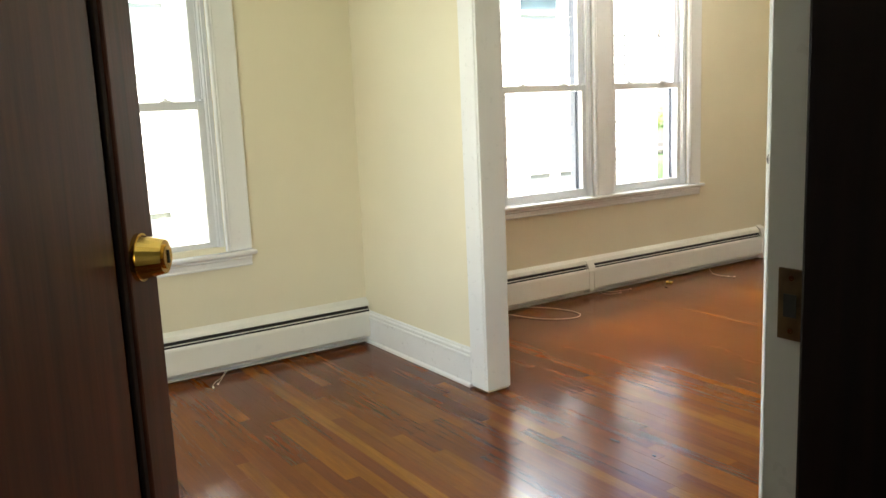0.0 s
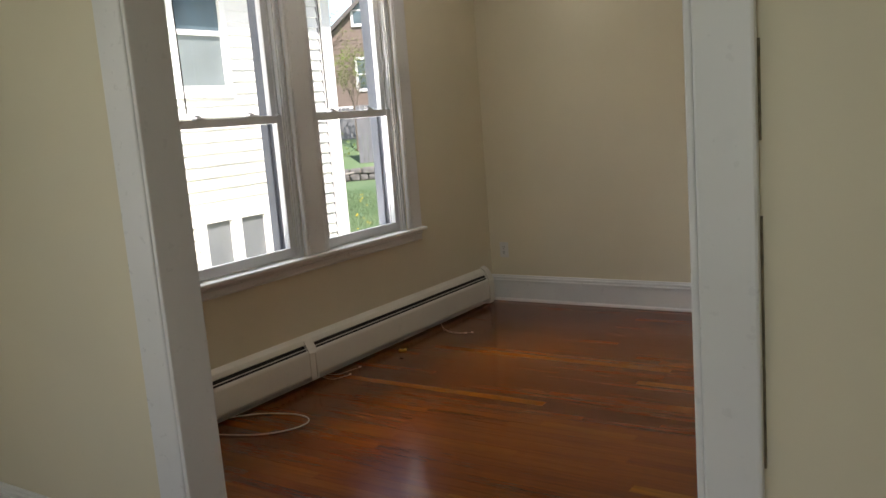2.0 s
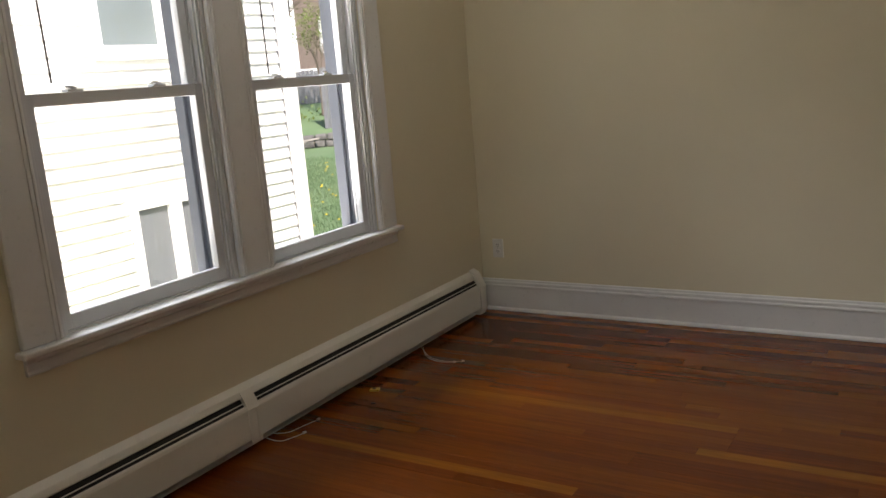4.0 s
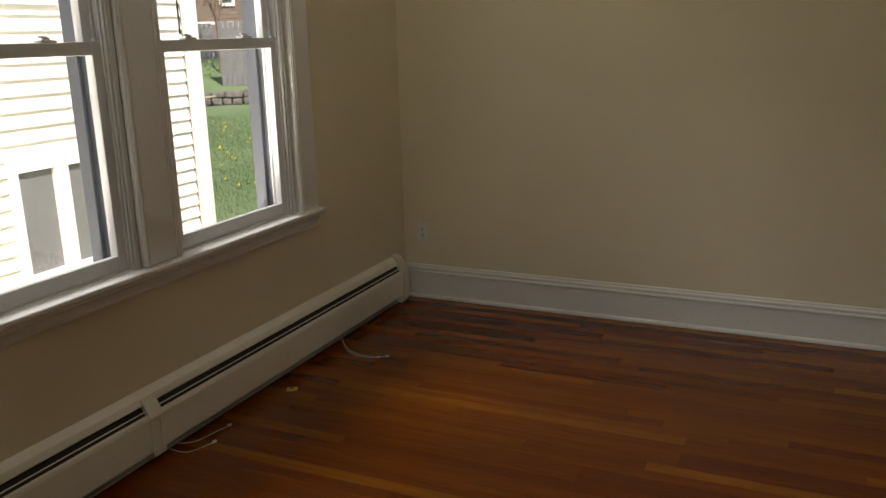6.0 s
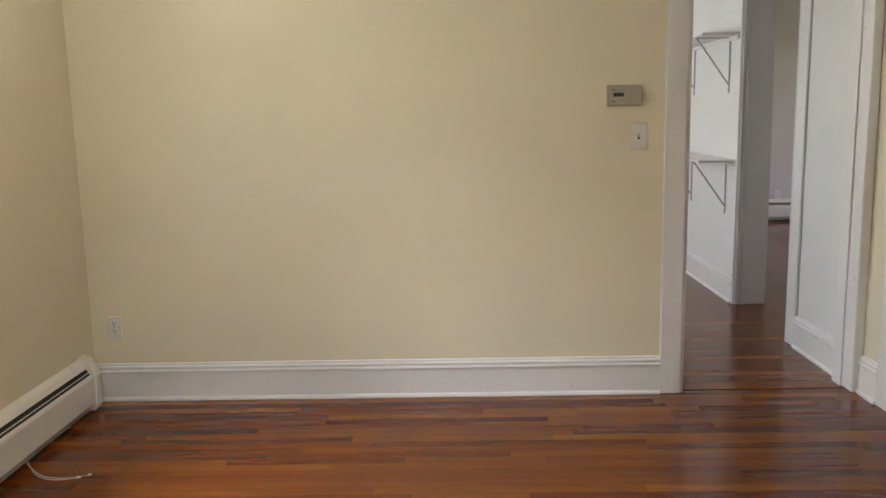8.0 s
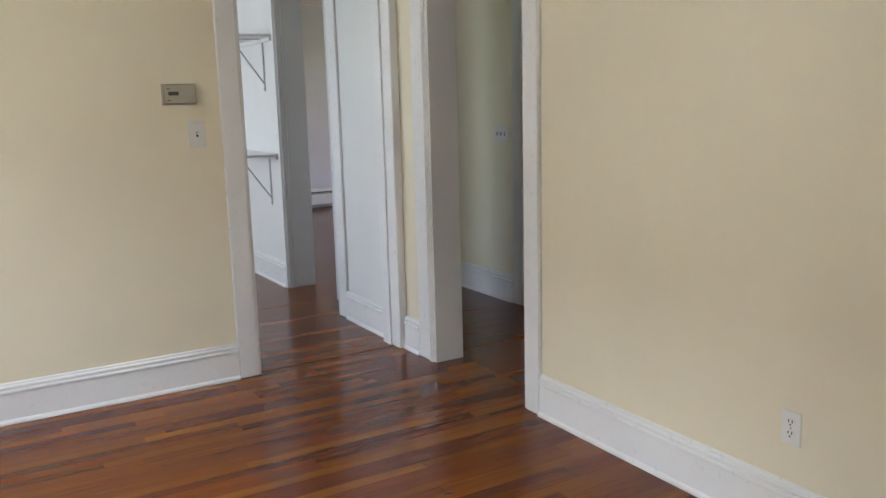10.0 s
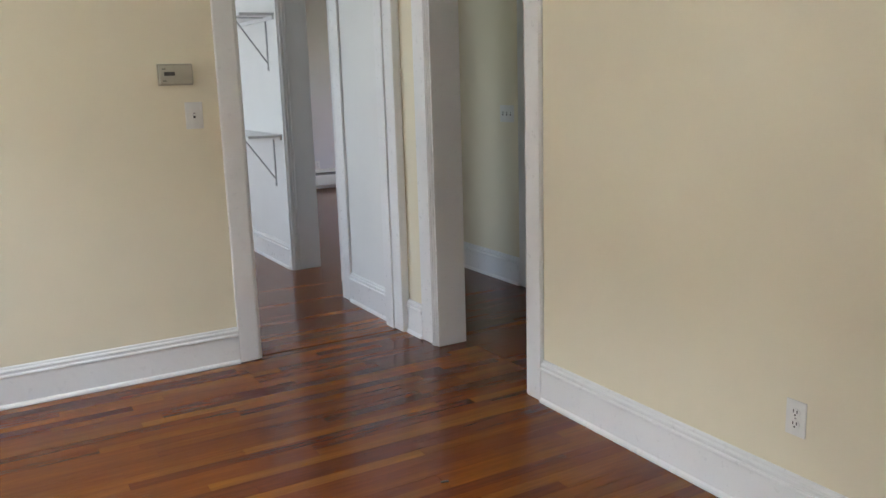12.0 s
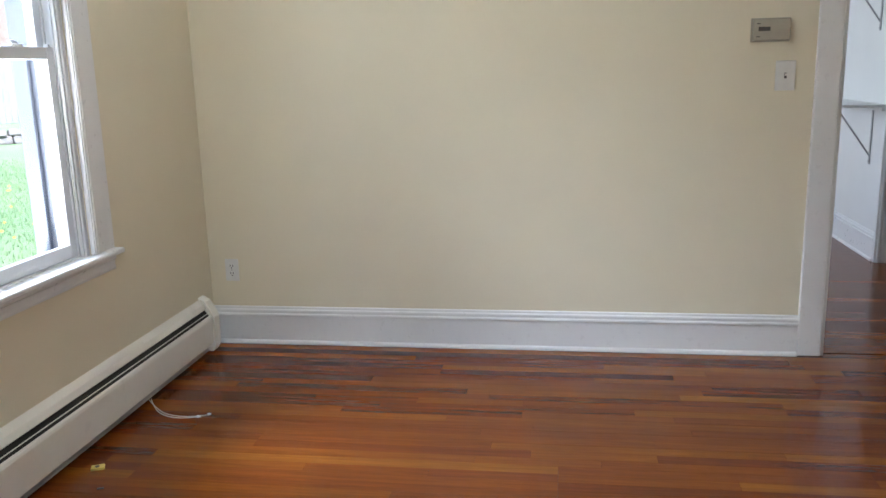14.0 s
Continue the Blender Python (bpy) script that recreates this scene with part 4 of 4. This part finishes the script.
lumber = far_root("old_lumber", -1.2, -0.6, "pile of weathered boards lying before the stone wall", "lumber")
for i, (u, v, z, a, L) in enumerate(((-0.6, 0, 0.03, 12, 1.7), (-0.4, 0.15, 0.10, -8, 1.4), (-0.1, -0.25, 0.16, 24, 1.6), (-0.8, 0.1, 0.2, 4, 1.2))):
    bm = bmesh.new()
    add_box(bm, 0, L, -0.07, 0.07, 0, 0.045, 0.004)
    bm.transform(Matrix.Translation((u, v, z)) @ pose(0, 0, 0, 0, -4, a))
    part("plank", bm, OLDWOOD, lumber)


def far_house(name, u0, u1, v, top, mat, label, windows, gable):
    r = far_root(name, (u0 + u1) / 2, v, label, "house")
    h = (u1 - u0) / 2
    bm = bmesh.new()
    add_box(bm, -h, h, 0, 7, 0, top)
    if gable:
        extrude_profile(bm, [(-h, top), (h, top), (0, top + h * 0.9)], lambda dd, s, z: (dd, s, z), 7)
    part("wall", bm, mat, r)
    bm = bmesh.new()
    n = int(top / 0.16)
    for i in range(n):
        add_box(bm, -h, h, -0.022, 0, i * 0.16, i * 0.16 + 0.15)
    part("siding", bm, mat, r, "", "stuff")
    bm = bmesh.new()
    for s in (-1, 1):
        p = [(s * (h + 0.35), top - 0.25), (s * (h + 0.35), top - 0.05), (0, top + h * 0.9 + 0.2), (0, top + h * 0.9)]
        extrude_profile(bm, p, lambda dd, q, z: (dd, q - 0.3, z), 7.6)
    part("roof", bm, ROOFING, r)
    slab("corner_board", OUTTRIM, r, -h - 0.02, -h + 0.14, -0.04, 0, 0, top, 0)
    slab("base_board", OUTTRIM, r, -h, h, -0.045, 0, 2.35, 2.6, 0)
    for a, lo, w, hh in windows:
        win = new("house_window")
        win.parent = r
        win.location = (a, -0.03, lo)
        origin[win] = Vector((0, 0, 0))
        bm = bmesh.new()
        add_box(bm, 0, 0.11, -0.05, 0, 0, hh)
        add_box(bm, w - 0.11, w, -0.05, 0, 0, hh)
        add_box(bm, 0.11, w - 0.11, -0.05, 0, hh - 0.13, hh)
        add_box(bm, 0.11, w - 0.11, -0.06, 0, 0, 0.13)
        add_box(bm, 0.11, w - 0.11, -0.035, 0, hh * 0.5 - 0.03, hh * 0.5 + 0.03)
        part("frame", bm, OUTTRIM, win)
        bm = bmesh.new()
        add_box(bm, 0.10, w - 0.10, -0.02, -0.005, 0.1, hh - 0.1)
        part("pane", bm, WINBLUE, win)
    return r


far_house("brown_house", -0.75, 7.65, 11.0, 5.6, BROWNSIDE, "brown shingled house beyond the fence", [(-3.1, 3.2, 0.62, 1.5), (-2.0, 3.1, 0.62, 1.5), (-3.1, 6.0, 0.62, 1.4), (-2.0, 6.0, 0.62, 1.4)], True)
far_house("grey_house", -8.5, -2.3, 13.0, 5.2, BLUESIDE, "grey-blue house farther off", [(1.9, 3.3, 0.85, 0.9)], True)


def tree(name, u, v, height, label, leaves, spread, z=0.36):
    r = far_root(name, u, v, label, "tree", "", z)
    bm = bmesh.new()
    tips = []

    def limb(p, way, length, rad, depth):
        q = p + way * length
        add_cyl(bm, p, q, rad, 7 if depth < 2 else 4, rad * 0.6)
        if depth >= 4:
            tips.append(q)
            return
        for _ in range(3 if depth else 5):
            w = (way + Vector((random.uniform(-1, 1), random.uniform(-1, 1), random.uniform(-0.3, 0.7))) * spread).normalized()
            s = p.lerp(q, random.uniform(0.5, 1.0))
            limb(s, w, length * random.uniform(0.55, 0.8), rad * 0.5, depth + 1)
    limb(Vector((0, 0, 0)), Vector((0.03, 0, 1)), height * 0.36, height * 0.011, 0)
    part("trunk", bm, BARK, r)
    verts, faces = [], []
    for t_ in tips:
        for _ in range(leaves):
            c = t_ + Vector((random.gauss(0, 0.16), random.gauss(0, 0.16), random.gauss(0, 0.16)))
            a = Vector((random.uniform(-1, 1), random.uniform(-1, 1), random.uniform(-1, 1))).normalized() * 0.045
            b = a.orthogonal().normalized() * 0.025
            i = len(verts)
            verts += [c - a, c + b, c + a, c - b]
            faces.append((i, i + 1, i + 2, i + 3))
    if faces:
        me = bpy.data.meshes.new("crown")
        me.from_pydata(verts, [], faces)
        me.materials.append(LEAF)
        ob = new("crown", me)
        ob.parent = r
    return r


random.seed(11)
tree("shrub_tree", 0.3, 3.2, 4.2, "small tree just coming into leaf", 7, 0.75, 0.85)
tree("bare_tree", -2.0, 7.0, 8.5, "taller tree with mostly bare twigs", 2, 0.8, 1.2)
shrub = far_root("bush", -2.4, 2.6, "yellow-green bush on the bank", "bush", "", 0.75)
verts, faces = [], []
for _ in range(2600):
    c = Vector((random.gauss(0, 0.9), random.gauss(0, 0.4), abs(random.gauss(0, 0.28))))
    a = Vector((random.uniform(-1, 1), random.uniform(-1, 1), random.uniform(-1, 1))).normalized() * 0.06
    b = a.orthogonal().normalized() * 0.04
    i = len(verts)
    verts += [c - a, c + b, c + a, c - b]
    faces.append((i, i + 1, i + 2, i + 3))
me = bpy.data.meshes.new("foliage")
me.from_pydata(verts, [], faces)
me.materials.append(LEAF)
ob = new("foliage", me)
ob.parent = shrub

# grass blades and dandelions on the part of the lawn that shows
random.seed(21)
verts, faces = [], []
for _ in range(26000):
    k = random.random() ** 0.6
    x, y = -3.2 - 12.5 * k + random.uniform(-3.0, 2.6), 3.0 + 12.0 * k + random.uniform(-2.5, 3.0)
    if x > -0.6 or (x < NX + 0.1 and y < N_Y1 + 0.1):
        continue
    h, a = random.uniform(0.03, 0.09), random.uniform(0, 6.28)
    i = len(verts)
    dx, dy = math.cos(a) * 0.010, math.sin(a) * 0.010
    lx, ly = random.uniform(-0.03, 0.03), random.uniform(-0.03, 0.03)
    verts += [(x - dx, y - dy, GZ), (x + dx, y + dy, GZ), (x + lx, y + ly, GZ + h)]
    faces.append((i, i + 1, i + 2))
me = bpy.data.meshes.new("grass")
me.from_pydata(verts, [], faces)
me.materials.append(LAWN)
tagged(new("grass", me), "short uneven spring grass", "grass", "", "stuff")
bm = bmesh.new()
for _ in range(70):
    k = random.random()
    x, y = -5.0 - 9.0 * k + random.uniform(-2.5, 2.0), 5.0 + 9.0 * k + random.uniform(-1.5, 2.5)
    bmesh.ops.create_cone(bm, cap_ends=True, segments=6, radius1=0.022, radius2=0.012, depth=0.02, matrix=Matrix.Translation((x, y, GZ + 0.09)))
part("dandelions", bm, DANDELION, None, "yellow dandelions scattered over the lawn", "stuff")

# ---- strip floor ----
ROW = 0.0572
LENGTHS = (0.45, 0.6, 0.75, 0.9, 1.05, 1.2, 1.5, 1.8)
GAP = 0.0005
strip_mesh = {}


def strip_profile():
    w = ROW - GAP
    return [(0.0, -0.012), (w, -0.012), (w, 0.0), (0.0, 0.0)]


def strip_verts(L):
    prof = strip_profile()
    return [(0.0, y, z) for y, z in prof] + [(L - GAP, y, z) for y, z in prof]


STRIP_FACES = [(i, (i + 1) % 4, 4 + (i + 1) % 4, 4 + i) for i in range(4)] + [(3, 2, 1, 0), (4, 5, 6, 7)]


def strip_floor(name, x0, x1, y0, y1, label, single, seed):
    """Rows of boards from x0 to x1; those within `single` are objects of their own."""
    rng = random.Random(seed)
    root = put_root(name, (x0, y0, 0), label, "", "", "structure")
    far_v, far_f = [], []
    count, y = 0, y1 - ROW
    while y > y0 - ROW * 0.5:
        x = x0 - rng.choice((0.0, 0.15, 0.3, 0.4, 0.25))
        while x < x1 - 1e-6:
            L = rng.choice(LENGTHS)
            s, e = max(x, x0), min(x + L, x1)
            whole = s == x and e == x + L
            dz = rng.uniform(-0.0003, 0.0)
            if whole and single and single[0] < s and e < single[1] and single[2] < y < single[3] and count < 300:
                if L not in strip_mesh:
                    me = bpy.data.meshes.new("floor_strip")
                    me.from_pydata(strip_verts(L), [], STRIP_FACES)
                    me.materials.append(BOARD)
                    strip_mesh[L] = me
                ob = new("floor_strip", strip_mesh[L])
                ob.parent = root
                ob.location = Vector((s, y, dz)) - origin[root]
                count += 1
            elif e - s > 0.01:
                i = len(far_v)
                far_v += [(a + s, b + y, c + dz) for a, b, c in strip_verts(e - s)]
                far_f += [tuple(i + k for k in f) for f in STRIP_FACES]
            x += L
        y -= ROW
    me = bpy.data.meshes.new("floor_strips")
    me.from_pydata([tuple(Vector(v) - origin[root]) for v in far_v], [], far_f)
    me.materials.append(BOARD_ISLAND)
    ob = new("floor_strips", me)
    ob.parent = root
    tagged(ob, "", "", "", "stuff")
    return root


strip_floor("floor", 0.0, X_E2 + 0.02, -7.2, 0.02, "glossy red-brown strip wood floor with worn varnish", (0.0, 4.2, -4.1, -0.02), 3)
strip_floor("floor_hall", 0.0, X_E2 + 0.02, 0.024, 6.5, "glossy strip wood floor running on into the hall", None, 4)
strip_floor("floor_far_rooms", X_E2 + 0.021, 8.0, -7.2, 6.5, "glossy strip wood floor of the rooms beyond", None, 6)
